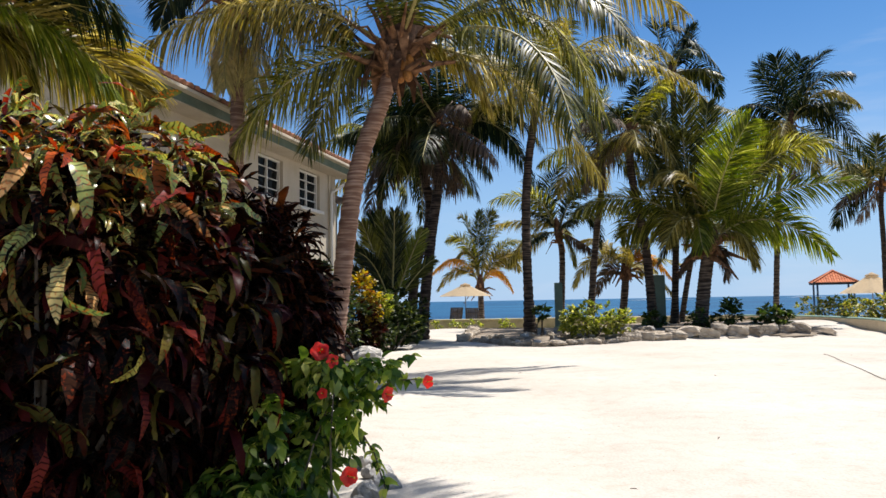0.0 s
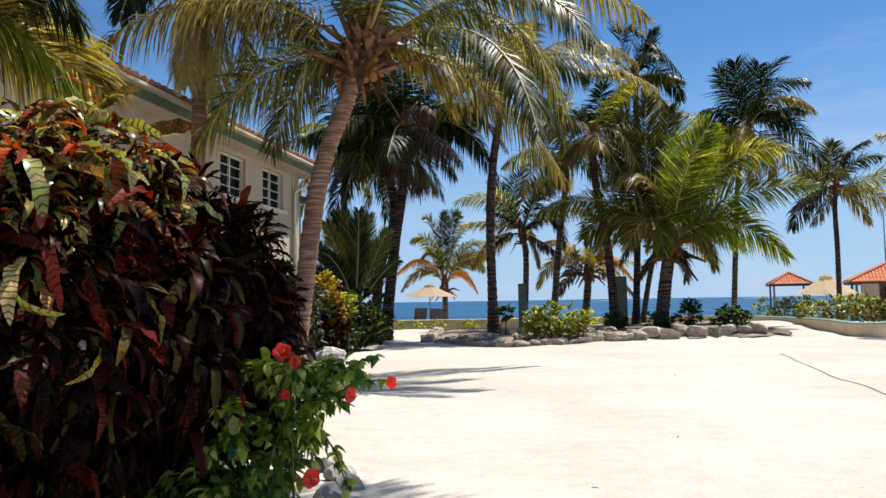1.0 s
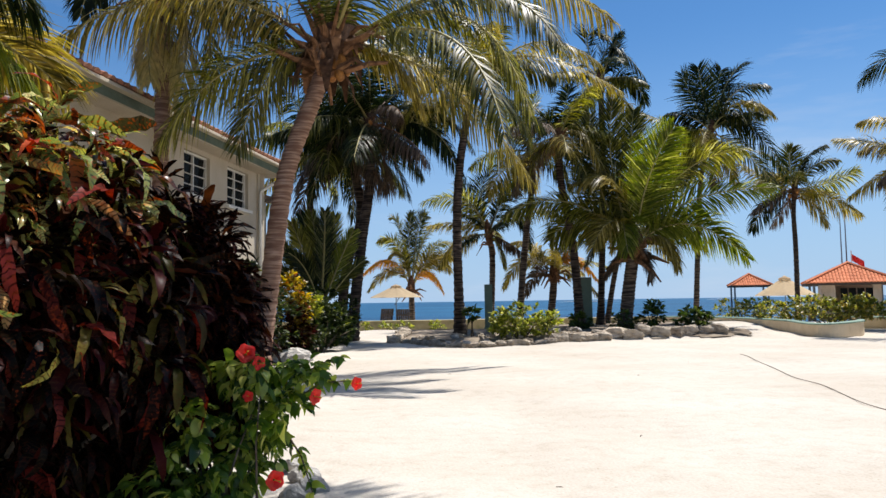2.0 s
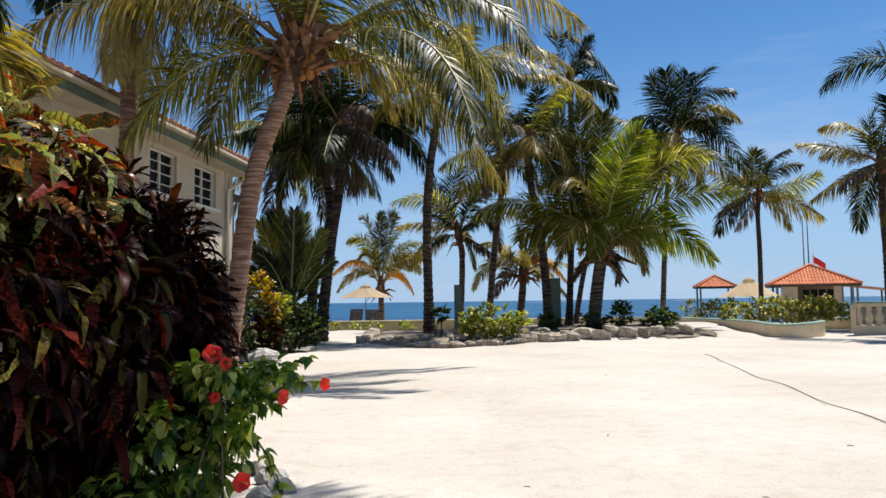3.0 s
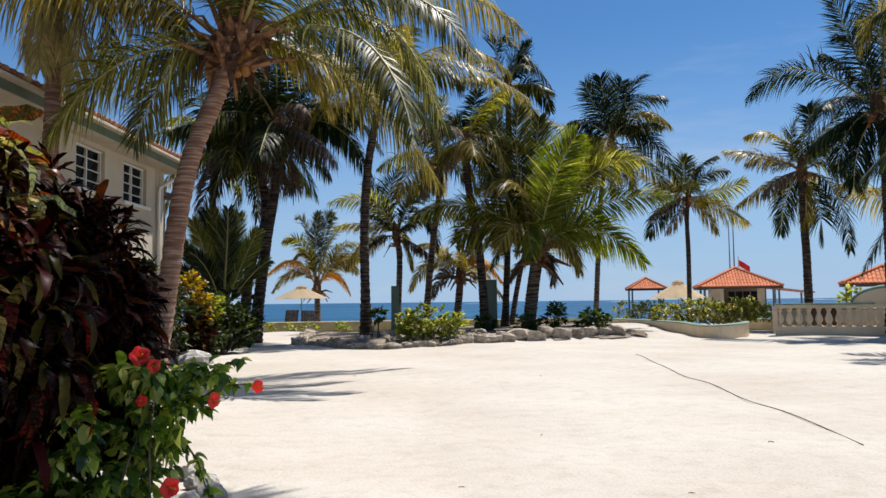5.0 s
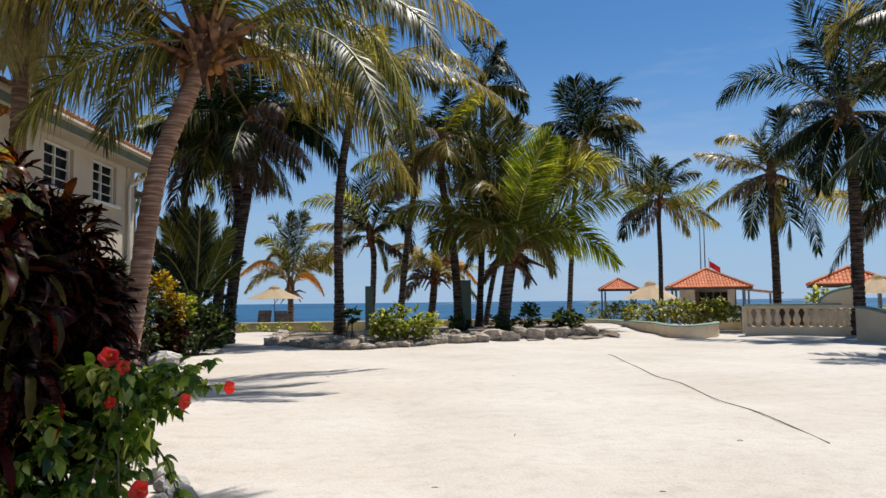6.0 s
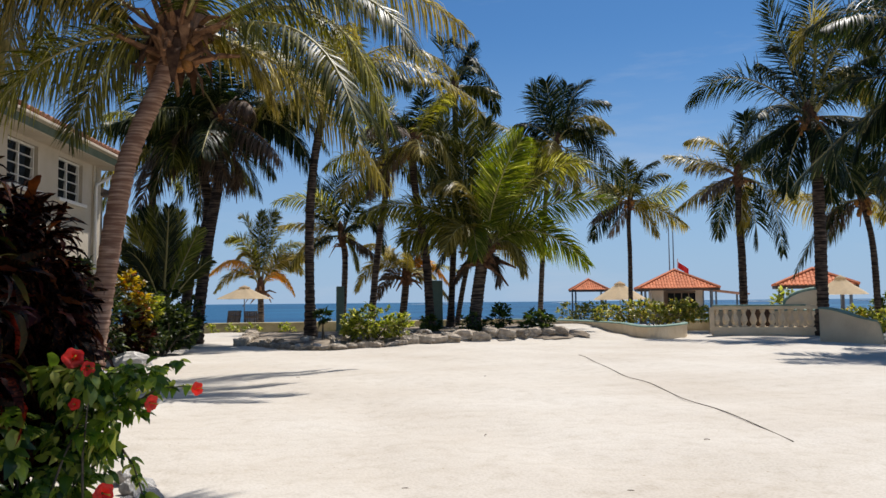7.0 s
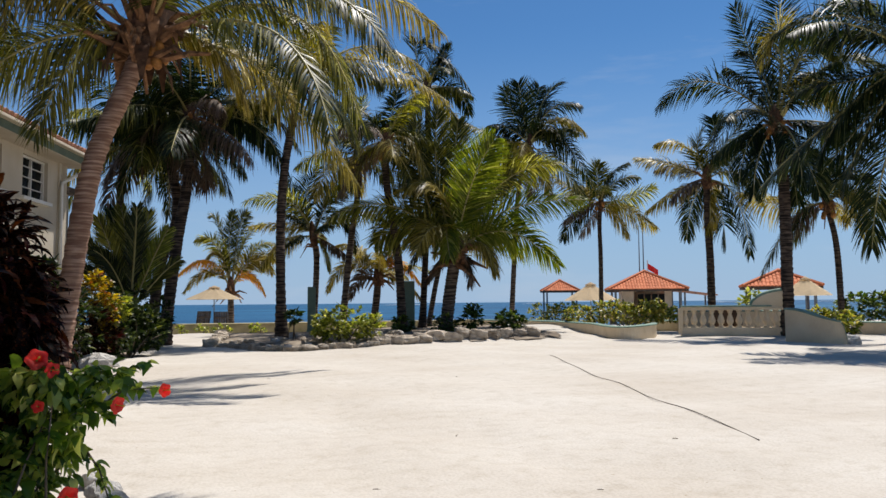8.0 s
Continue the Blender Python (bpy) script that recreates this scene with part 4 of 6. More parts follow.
SHORT_SWEPT = [(7.1, 5.68, 3.85, 5.7, -0.3, 'b'), (7.53, 4.73, 4.07, 4.62, 0.2, 'y'), (8.3, 5.93, 9.25, 7.25, 0.3, 'k'), (10.19, 5.94, 11.62, 6.5, -0.2, 'k'),
    (11.05, 4.94, 11.9, 3.56, -0.3, 'k'), (6.68, 3.94, 5.0, 2.83, 0.3, 'y'), (9.66, 3.69, 10.09, 2.69, -0.3, 'b'), (7.53, 5.68, 6.67, 6.68, 0.4, 'k'),
    (11.4, 5.31, 14.43, 4.93, 0.2, 'g')]
LOW_SWEPT = [(11.59, 3.11, 9.87, 1.84, -0.2, 'y'), (15.7, 2.97, 17.85, 2.69, 0.2, 'b'), (15.14, 3.17, 16.98, 2.14, -0.3, 'o'), (14.41, 3.62, 15.72, 4.46, 0.2, 'g'),
    (12.25, 3.75, 10.52, 3.89, 0.3, 'y'), (15.68, 2.2, 17.26, 1.29, -0.2, 'y'), (13.54, 3.75, 13.34, 4.52, 0.4, 'k'), (12.45, 2.47, 11.58, 1.45, -0.3, 'd')]
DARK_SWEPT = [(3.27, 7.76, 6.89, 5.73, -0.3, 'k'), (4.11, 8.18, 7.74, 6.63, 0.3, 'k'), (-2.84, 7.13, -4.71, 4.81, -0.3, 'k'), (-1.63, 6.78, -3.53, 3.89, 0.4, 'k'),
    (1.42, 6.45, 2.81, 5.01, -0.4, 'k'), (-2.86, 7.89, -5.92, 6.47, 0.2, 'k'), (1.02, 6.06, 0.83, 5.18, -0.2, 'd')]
GROVE_SWEPT = [(16.45, 7.51, 17.59, 5.66, -0.5, 'y'), (12.72, 6.9, 11.75, 5.46, -0.2, 'b'), (13.4, 8.12, 11.86, 7.9, 0.3, 'k'), (15.8, 8.0, 17.98, 7.32, 0.2, 'b')]
HERO = [(105, 0.3, 4.0, 0.2, "g"), (95, -0.6, 4.0, 0.2, "g"), (78, 0.5, 4.2, 0.2, "g"), (60, 0.9, 4.2, 0.25, "g"), (70, -1.0, 3.6, 0.25, "g")]
palm("leaning coconut palm with a pinkish ringed trunk and orange coconuts", [(-8.48, 14.5, 0), (-7.87, 14.5, 1.28), (-6.54, 14.5, 3.72), (-4.43, 14.5, 5.27), (-3.25, 14.5, 6.1)],
     0.19, 0.16, HERO, TRUNK_RED, 10, 105, 0.9, 0.034, 110, 1.35, 0.9, 0.15, 1.9, swept=HERO_SWEPT)
palm("coconut palm beside the cream house, crown full of pale nuts", [(-15.6, 15, 0), (-15.41, 15, 3.93), (-15.3, 15, 5.97), (-15.6, 15, 7.3)], 0.15, 0.13,
     [(60, 0.4, 3.6, 0.15, "g"), (110, 0.3, 3.6, 0.15, "g"), (85, 0.9, 3.4, 0.2, "g"), (95, -0.6, 3.4, 0.15, "g"), (120, 1.0, 3.2, 0.2, "b")],
     TRUNK_RED, 7, 80, 0.85, 0.036, 14, swept=HOUSE_SWEPT)
palm("coconut palm with broad glossy fronds near the house", [(-36.5, 8.6, 0), (-36.2, 8.6, 1.8), (-34.9, 8.6, 4.1)], 0.14, 0.13,
     [(100, 0.3, 3.4, 0.25, "g"), (150, 0.2, 3.2, 0.3, "g"), (180, 0.4, 3.0, 0.3, "y"), (120, -0.6, 2.6, 0.3, "g"), (75, 0.8, 3.6, 0.25, "b")],
     TRUNK_GREY, 0, 100, 0.85, 0.032, 8, swept=NEAR_SWEPT)
palm(TALL, [(-1.71, 26, 0.35), (-0.88, 26, 3.34), (-0.19, 26, 5.51), (-0.2, 26, 7.4)], 0.193, 0.152, crown(20, 3.3, "kkkgkd", -30, 82, 0.24), TRUNK_SHADED, 6, 62, 0.9, 0.05, 12, swept=DARK_SWEPT)
palm(TALL, [(-2.44, 27.5, 0.3), (-2.08, 27.5, 2.40), (-0.9, 27.5, 4.6), (-1.9, 27.5, 7.0)], 0.19, 0.15, crown(18, 3.2, "kkkkgd", -32, 82, 0.24, spin=40), TRUNK_SHADED, 0, 54, 0.85, 0.05, 8)
palm("slender palm behind the house corner", [(-4.83, 30, 0.2), (-4.73, 30, 5.27), (-4.4, 30, 7.3)], 0.15, 0.12, crown(16, 3.1, "gbgkyb", -35, 78, 0.26, spin=80), TRUNK_GREY, 0, 50, 0.8, 0.05, 8)
palm("tall slim palm with a ringed trunk, its shade put into the bark", [(6.56, 25.7, 0.3), (6.45, 25.7, 3.83), (6.74, 25.7, 5.97), (7.40, 25.7, 7.73), (7.7, 25.7, 8.6)], 0.162, 0.119, crown(10, 3.0, "bgbgyk", -20, 80, 0.24, spin=10), TRUNK_SHADED, 4, 62, 0.9, 0.045, 10, swept=SLIM_SWEPT)
palm("short palm near the sea wall, shade put into its frond colours", [(8.90, 33, 0), (9.11, 33, 3.01), (8.9, 33, 4.1)], 0.136, 0.120, crown(6, 2.2, "kkgbyd", -30, 75, 0.25, spin=20), TRUNK_GREY, 0, 60, 0.68, 0.045, 10, swept=SHORT_SWEPT)
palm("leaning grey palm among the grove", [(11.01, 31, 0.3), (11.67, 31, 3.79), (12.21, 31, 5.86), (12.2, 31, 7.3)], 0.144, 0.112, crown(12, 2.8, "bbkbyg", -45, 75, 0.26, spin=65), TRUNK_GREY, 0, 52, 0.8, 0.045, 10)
palm(TALL, [(15.61, 28.8, 0.3), (15.25, 28.8, 3.13), (14.42, 28.8, 5.91), (14.4, 28.8, 7.4)], 0.176, 0.128, crown(11, 2.8, "kbgbykd", -45, 80, 0.26, spin=33), TRUNK_SHADED, 5, 56, 0.85, 0.045, 12, swept=GROVE_SWEPT)
palm("very tall slim palm rising over the grove", [(17.09, 31, 0.3), (17.38, 31, 3.45), (17.62, 31, 7.29), (17.6, 31, 10.1)], 0.14, 0.12, crown(10, 2.4, "kkggby", -38, 72, 0.26, spin=15), TRUNK_SHADED, 0, 50, 0.8, 0.045, 8, swept=BACK_SWEPT)
palm("thin leaning palm among the grove", [(17.53, 32, 0.2), (18.24, 32, 2.35), (19.18, 32, 4.4)], 0.120, 0.096, crown(6, 2.2, "gggyd", -38, 70, 0.25, spin=55), TRUNK_GREY, 0, 44, 0.75, 0.045, 6)
palm("stout young palm with large bright green and yellow fronds", [(18.87, 28.5, 0.3), (19.26, 28.5, 1.81), (19.68, 28.5, 3.1)], 0.25, 0.22,
     [(50, 0.9, 4.0, 0.2, "g"), (120, 0.9, 4.0, 0.2, "g")], TRUNK_GREY, 0, 105, 0.92, 0.05, 18, 1.2, 0.6, swept=YOUNG_SWEPT, fans=YOUNG_FAN)
palm("wind-blown palm with a clean grey trunk", [(23.82, 33, 0), (24.20, 33, 3.64), (24.54, 33, 6.16), (25.3, 33, 8.1)], 0.115, 0.095, crown(5, 2.2, "kkggyd", 0, 70, 0.28, spin=70), TRUNK_GREY, 5, 60, 0.85, 0.045, 10, swept=WIND_SWEPT)
palm("palm with a slim trunk beyond the planter wall", [(30.54, 38, -0.2), (30.60, 38, 3.35), (30.57, 38, 5.04), (30.7, 38, 6.1)], 0.115, 0.094, crown(5, 2.0, "gbgkyd", -10, 75, 0.26, spin=5), TRUNK_SHADED, 4, 54, 0.85, 0.045, 10, swept=PLANTER_SWEPT)
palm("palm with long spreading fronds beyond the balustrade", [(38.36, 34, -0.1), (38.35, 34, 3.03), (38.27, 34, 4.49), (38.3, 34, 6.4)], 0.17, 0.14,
     crown(5, 2.2, "kkbgyd", -20, 70, 0.24, spin=25), TRUNK_SHADED, 0, 56, 0.8, 0.045, 10, swept=SPREAD_SWEPT)
palm("large palm beside the curved end wall, its shade put into leaf and bark", [(43.29, 29.5, 0), (43.38, 29.5, 3.57), (43.34, 29.5, 6.08), (43.10, 29.5, 7.6)], 0.22, 0.17,
     crown(8, 3.2, "kkkkkk", -20, 80, 0.22, spin=48), TRUNK_SHADED, 6, 72, 0.95, 0.045, 14, swept=BIG_SWEPT)
palm("slim palm with a dark nut cluster", [(46.62, 33, 0), (46.48, 33, 3.28), (46.0, 33, 5.0)], 0.13, 0.1, crown(5, 2.2, "kkkgyd", -20, 70, 0.25, spin=12), TRUNK_SHADED, 9, 54, 0.85, 0.045, 10, swept=NUT_SWEPT)
palm("large palm at the edge of the yard", [(55.0, 22, 0), (54.0, 22, 4.6), (51.8, 22.5, 7.3)], 0.2, 0.16, crown(12, 3.7, "kkkkkk", -38, 75, 0.22, spin=30), TRUNK_SHADED, 4, 64, 0.95, 0.045, 10, swept=EDGE_SWEPT)
palm("tall palm whose frond tips shade the sand", [(71.0, 4.7, 0), (62.0, 4.7, 3.4), (27.5, 4.8, 7.1)], 0.17, 0.14,
     [(120, 1.2, 3.8, 0.16, "g"), (100, 1.6, 3.6, 0.16, "g"), (145, 1.0, 3.4, 0.18, "g"), (60, -0.8, 3.4, 0.2, "g"), (120, -0.9, 3.4, 0.2, "g"), (90, 0.0, 3.2, 0.15, "g"), (20, -0.3, 3.2, 0.2, "g")], TRUNK_GREY, 0, 70, 0.85, 0.04, 8)
palm("stemless young palm with upright dark green fronds", [(-4.05, 24, 0.1), (-4.0, 24, 0.5), (-3.94, 24, 0.95)], 0.14, 0.12,
     [], TRUNK_GREY, 0, 75, 0.46, 0.034, 2, hang=0.25, fans=UPRIGHT_FAN, acute=1.1)
palm("low yellowing palm by the beach umbrella", [(2.95, 41, -0.3), (2.9, 41, 1.1), (2.88, 41, 1.95)], 0.17, 0.15,
     [], TRUNK_GREY, 0, 70, 0.58, 0.05, 8, hang=0.6, swept=BEACH_SWEPT)
palm("low palm with dead brown and yellow fronds", [(13.3, 34, 0), (13.6, 34, 1.4), (13.75, 34, 2.4)], 0.18, 0.16,
     crown(4, 2.2, "gyy", 10, 75, 0.25), TRUNK_GREY, 0, 64, 0.6, 0.05, 10, hang=0.6, swept=LOW_SWEPT)


# ---- the house ----
HU = np.array((0.238, 0.971, 0))
HN = np.array((0.971, -0.238, 0))
HO = np.array((-6.0, 10.9, 0))
H_TURN = math.degrees(math.atan2(HU[1], HU[0]))


def house():
    """Local axes: x along the seen wall towards the sea, -y out of the wall, z up."""
    h = thing("house", "cream two-storey stucco house with green fascia and clay tile roof", "house", "", tuple(HO), H_TURN)
    L0, L1, D, TOP = -9.0, 11.6, 8.0, 5.06
    wins = [(6.95, 8.28), (9.28, 10.64)]
    z0, z1 = 3.92, 4.94
    xs = [L0] + [v for ab in sorted(wins) for v in ab] + [L1]
    zs = [-0.1, z0, z1, TOP]
    nx = len(xs)
    vs = [(x, y, z) for y in (0.0, 0.22) for z in zs for x in xs]
    hole = lambda i, j: j == 1 and i % 2 == 1
    ix = lambda i, j, k: k * nx * 4 + j * nx + i
    solid = lambda i, j: 0 <= i < nx - 1 and 0 <= j < 3 and not hole(i, j)
    fs = []
    for j in range(3):
        for i in range(nx - 1):
            if solid(i, j):
                fs += [(ix(i, j, 0), ix(i + 1, j, 0), ix(i + 1, j + 1, 0), ix(i, j + 1, 0)), (ix(i, j, 1), ix(i, j + 1, 1), ix(i + 1, j + 1, 1), ix(i + 1, j, 1))]
                for di, dj, p, q in ((-1, 0, (i, j), (i, j + 1)), (1, 0, (i + 1, j + 1), (i + 1, j)), (0, -1, (i + 1, j), (i, j)), (0, 1, (i, j + 1), (i + 1, j + 1))):
                    if not solid(i + di, j + dj):
                        fs.append((ix(*p, 0), ix(*q, 0), ix(*q, 1), ix(*p, 1)))
    part("wall", Build().add(vs, fs), STUCCO, h)
    part("wall", Build().box((L1 - 0.11, D / 2 + 0.12, TOP / 2), (0.22, D - 0.24, TOP)), STUCCO, h)
    part("wall", Build().box((L0 + 0.11, D / 2 + 0.12, TOP / 2), (0.22, D - 0.24, TOP)), STUCCO, h)
    part("wall", Build().box(((L0 + L1) / 2, D + 0.12, TOP / 2), (L1 - L0, 0.22, TOP)), STUCCO, h)
    # windows: frame, mullion, four rows of dark slats of glass
    for a, b in wins:
        win = part("window", Build().box(((a + b) / 2, 0.14, z0 + 0.02), (b - a, 0.1, 0.05)).box(((a + b) / 2, 0.14, z1 - 0.02), (b - a, 0.1, 0.05))
                   .box((a + 0.025, 0.14, (z0 + z1) / 2), (0.03, 0.1, z1 - z0 - 0.09)).box((b - 0.025, 0.14, (z0 + z1) / 2), (0.03, 0.1, z1 - z0 - 0.09))
                   .box(((a + b) / 2, 0.135, (z0 + z1) / 2), (0.04, 0.07, z1 - z0 - 0.09)), WHITE, h, "white window frame")
        rows = 4
        for r in range(1, rows):
            part("glazing_bar", Build().box(((a + b) / 2, 0.13, z0 + (z1 - z0) * r / rows), (b - a - 0.1, 0.04, 0.018)), WHITE, win)
        for c in range(2):
            for r in range(rows):
                ca = a + 0.05 + c * (b - a) / 2 + (-0.01 if c else 0)
                part("pane", Build().box((ca + (b - a) / 4 - 0.035, 0.165, z0 + (z1 - z0) * (r + 0.5) / rows), ((b - a) / 2 - 0.08, 0.012, (z1 - z0) / rows - 0.03), 0, 8), PANE, win)
        part("window_sill", Build().box(((a + b) / 2, -0.03, z0 - 0.05), (b - a + 0.2, 0.14, 0.09), bev=0.015), WHITE, win)
    # eaves, fascia, gutter and downpipe
    EZ, OV = 5.16, 0.5
    part("soffit", Build().box(((L0 + L1) / 2, D / 2, EZ - 0.07), (L1 - L0 + 2 * OV, D + 2 * OV, 0.06)), STUCCO, h, "cream boarded soffit")
    part("fascia", Build().box(((L0 + L1) / 2, -OV - 0.015, EZ + 0.03), (L1 - L0 + 2 * OV + 0.06, 0.03, 0.22), bev=0.006), FASCIA, h, "grey-green painted fascia board")
    part("fascia", Build().box((L1 + OV + 0.015, D / 2 + 0.02, EZ + 0.03), (0.03, D + 2 * OV - 0.01, 0.22), bev=0.006), FASCIA, h, "grey-green painted fascia board")
    part("trim", Build().box(((L0 + L1) / 2, -OV - 0.1, EZ + 0.135), (L1 - L0 + 2 * OV + 0.1, 0.16, 0.07), bev=0.01), STUCCO, h, "cream roof edge trim")
    part("trim", Build().box((L1 - 0.3, -0.025, 2.6), (0.14, 0.05, 5.1), bev=0.01).box((L1 - 0.02, -0.02, 2.6), (0.3, 0.04, 5.1), bev=0.01), STUCCO, h, "cream corner pilaster")
    part("downpipe", Build().tube([(L1 + 0.05, -0.5, EZ - 0.1), (L1 + 0.05, -0.48, EZ - 0.28), (L1 - 0.32, -0.1, EZ - 0.62), (L1 - 0.34, -0.1, EZ - 0.8), (L1 - 0.34, -0.1, 0.2)], 0.045, 8), WHITE, h, "white downpipe", True)
    # a porch beyond the corner
    part("porch_beam", Build().box((L1 + 1.6, 1.2, 4.55), (3.0, 0.2, 0.3)).box((L1 + 3.0, 3.2, 4.55), (0.2, 3.8, 0.3)), STUCCO, h)
    part("porch_roof", Build().box((L1 + 1.7, 3.1, 4.78), (3.4, 4.6, 0.14)), SOFFIT, h, "dark porch ceiling")
    part("porch_post", Build().box((L1 + 3.0, 1.2, 2.2), (0.22, 0.22, 4.4), bev=0.02), STUCCO, h)
    # hipped roof under courses of barrel tiles
    rise, x0, x1, y0, y1 = 2.1, L0 - OV, L1 + OV, -OV - 0.08, D + OV
    ym, run = (y0 + y1) / 2, (y1 - y0) / 2
    z = EZ + 0.17
    rb = Build().add([(x0, y0, z), (x1, y0, z), (x1, y1, z), (x0, y1, z), (x0 + run, ym, z + rise), (x1 - run, ym, z + rise)], [(0, 1, 5, 4), (1, 2, 5), (2, 3, 4, 5), (3, 0, 4), (3, 2, 1, 0)])
    roof = part("roof", rb, TILE_OLD, h, "weathered clay tile roof")

    def course(p, q, up, flip):
        """One course of overlapping barrel tiles from the eave p up to q."""
        p, q = Vector(p), Vector(q)
        n = max(1, int((q - p).length / 0.36))
        side = (q - p).cross(Vector((0, 0, 1))).normalized() * flip
        nrm = side.cross((q - p).normalized()) * flip
        if nrm.z < 0:
            nrm = -nrm
        b = Build()
        for k in range(n):
            a, c = p.lerp(q, k / n), p.lerp(q, (k + 1.12) / n)
            ring = []
            for e, r, lift in ((a, 0.105, 0.035), (c, 0.085, 0.0)):
                ring.append([e + side * (r * math.cos(t)) + nrm * (r * 0.8 * math.sin(t) + lift) for t in (0, 0.8, 1.57, 2.34, 3.14)])
            b.add([v for g in ring for v in g], [(i, i + 1, i + 6, i + 5) for i in range(4)] + [(0, 1, 2, 3, 4)])
        return b
    xx = x0 + 0.12
    while xx < x1:
        top = min(1.0, (xx - x0) / run, (x1 - xx) / run)
        if top > 0.04:
            part("tile_course", course((xx, y0 - 0.05, z + 0.01), (xx, y0 + run * top, z + rise * top + 0.01), 1, 1), TILE_OLD, roof)
        xx += 0.235
    yy = y0 + 0.12
    while yy < y1:
        top = min(1.0, (yy - y0) / run, (y1 - yy) / run)
        if top > 0.04:
            part("tile_course", course((x1 + 0.05, yy, z + 0.01), (x1 - run * top, yy, z + rise * top + 0.01), 1, 1), TILE_OLD, roof)
        yy += 0.235
    part("ridge", Build().tube([(x1 + 0.05, y0 - 0.05, z + 0.06), (x1 - run, ym, z + rise + 0.06), (x0 + run, ym, z + rise + 0.06)], 0.12, 8), TILE_OLD, roof, "row of ridge tiles")


house()


# ---- pavilions and umbrellas ----
def pavilion(label, place, turn, half, eave, apex, room=False, posts=4):
    base = on_ground(place[0], place[1])
    g = thing("pavilion", label, "pavilion", "pavilions with tiled roofs", (place[0], place[1], base), turn)
    deck_z = max(0.0, 0.25 - base)
    deck = part("deck", Build().box((0, 0, deck_z - 0.08), (2 * half, 2 * half, 0.16), bev=0.02), WOOD_PIER, g, "weathered wooden deck")
    for sx in (-1, 1):
        for sy in (-1, 1):
            if deck_z > 0.3:
                part("pile", Build().tube([(sx * half * 0.85, sy * half * 0.85, -0.5), (sx * half * 0.85, sy * half * 0.85, deck_z - 0.16)], 0.13, 8), WOOD_PIER, deck)
            part("post", Build().box((sx * half * 0.82, sy * half * 0.82, (deck_z + eave - base) / 2), (0.16, 0.16, eave - base - deck_z), bev=0.02), METAL, g, "dark post")
    ez = eave - base
    r = Build().add([(-half, -half, ez), (half, -half, ez), (half, half, ez), (-half, half, ez), (0, 0, apex - base - 0.05)], [(0, 1, 4), (1, 2, 4), (2, 3, 4), (3, 0, 4), (3, 2, 1, 0)])
    roof = part("roof", r, TILE, g, "orange clay tile roof")
    part("eave_beam", Build().box((0, -half + 0.05, ez - 0.08), (2 * half, 0.12, 0.14)).box((0, half - 0.05, ez - 0.08), (2 * half, 0.12, 0.14)).box((-half + 0.05, 0, ez - 0.08), (0.12, 2 * half - 0.25, 0.14)).box((half - 0.05, 0, ez - 0.08), (0.12, 2 * half - 0.25, 0.14)), SOFFIT, g)
    step = 0.21
    for side in range(4):
        n = int(2 * half / step)
        rot = Matrix.Rotation(side * math.pi / 2, 3, 'Z')
        for k in range(n):
            u = -half + (k + 0.5) * 2 * half / n
            top = 1 - abs(u) / half
            if top < 0.03:
                continue
            b = Build()
            rows = max(1, int(top * half / 0.42))
            for j in range(rows):
                s0, s1 = top * j / rows, top * (j + 1.08) / rows
                ring = []
                for s, rr, lift in ((s0, 0.1, 0.04), (min(s1, top), 0.085, 0.015)):
                    y, zz = -half + s * half, ez + s * (apex - eave) + lift * 0.6
                    ring.append([rot @ Vector((u + rr * math.cos(t), y, zz + rr * 0.4 * math.sin(t))) for t in (0, 0.9, 1.57, 2.24, 3.14)])
                b.add([v for q in ring for v in q], [(i, i + 1, i + 6, i + 5) for i in range(4)] + [(0, 1, 2, 3, 4)])
            part("tile_course", b, TILE, roof)
        c = rot @ Vector((-half, -half, ez + 0.06))
        part("hip_ridge", Build().tube([c, (0, 0, apex - base + 0.05)], 0.11, 6), TILE, roof)
    part("finial", Build().lathe([(0.02, 0), (0.22, 0.0), (0.2, 0.08), (0.12, 0.15), (0.02, 0.18)], (0, 0, apex - base - 0.02), 10), TILE, g)
    if room:
        s = half * 0.62
        part("wall", Build().box((-s, 0, ez / 2), (0.15, 2 * s - 0.32, ez - 0.1)).box((0, s, ez / 2), (2 * s, 0.15, ez - 0.1)).box((-s + 0.35, -s, ez / 2), (0.85, 0.15, ez - 0.1)).box((s - 0.25, -s, ez / 2), (0.5, 0.15, ez - 0.1)).box((0.2, -s, 0.5), (2 * s - 1.3, 0.15, 0.7)), STUCCO, g)
        for k in range(4):
            part("window", Build().box((-s + 1.0 + k * (2 * s - 1.5) / 4 + 0.3, -s + 0.02, ez * 0.62), ((2 * s - 1.5) / 4 - 0.08, 0.05, ez * 0.5)), PANE, g, "dark glass")
    return g


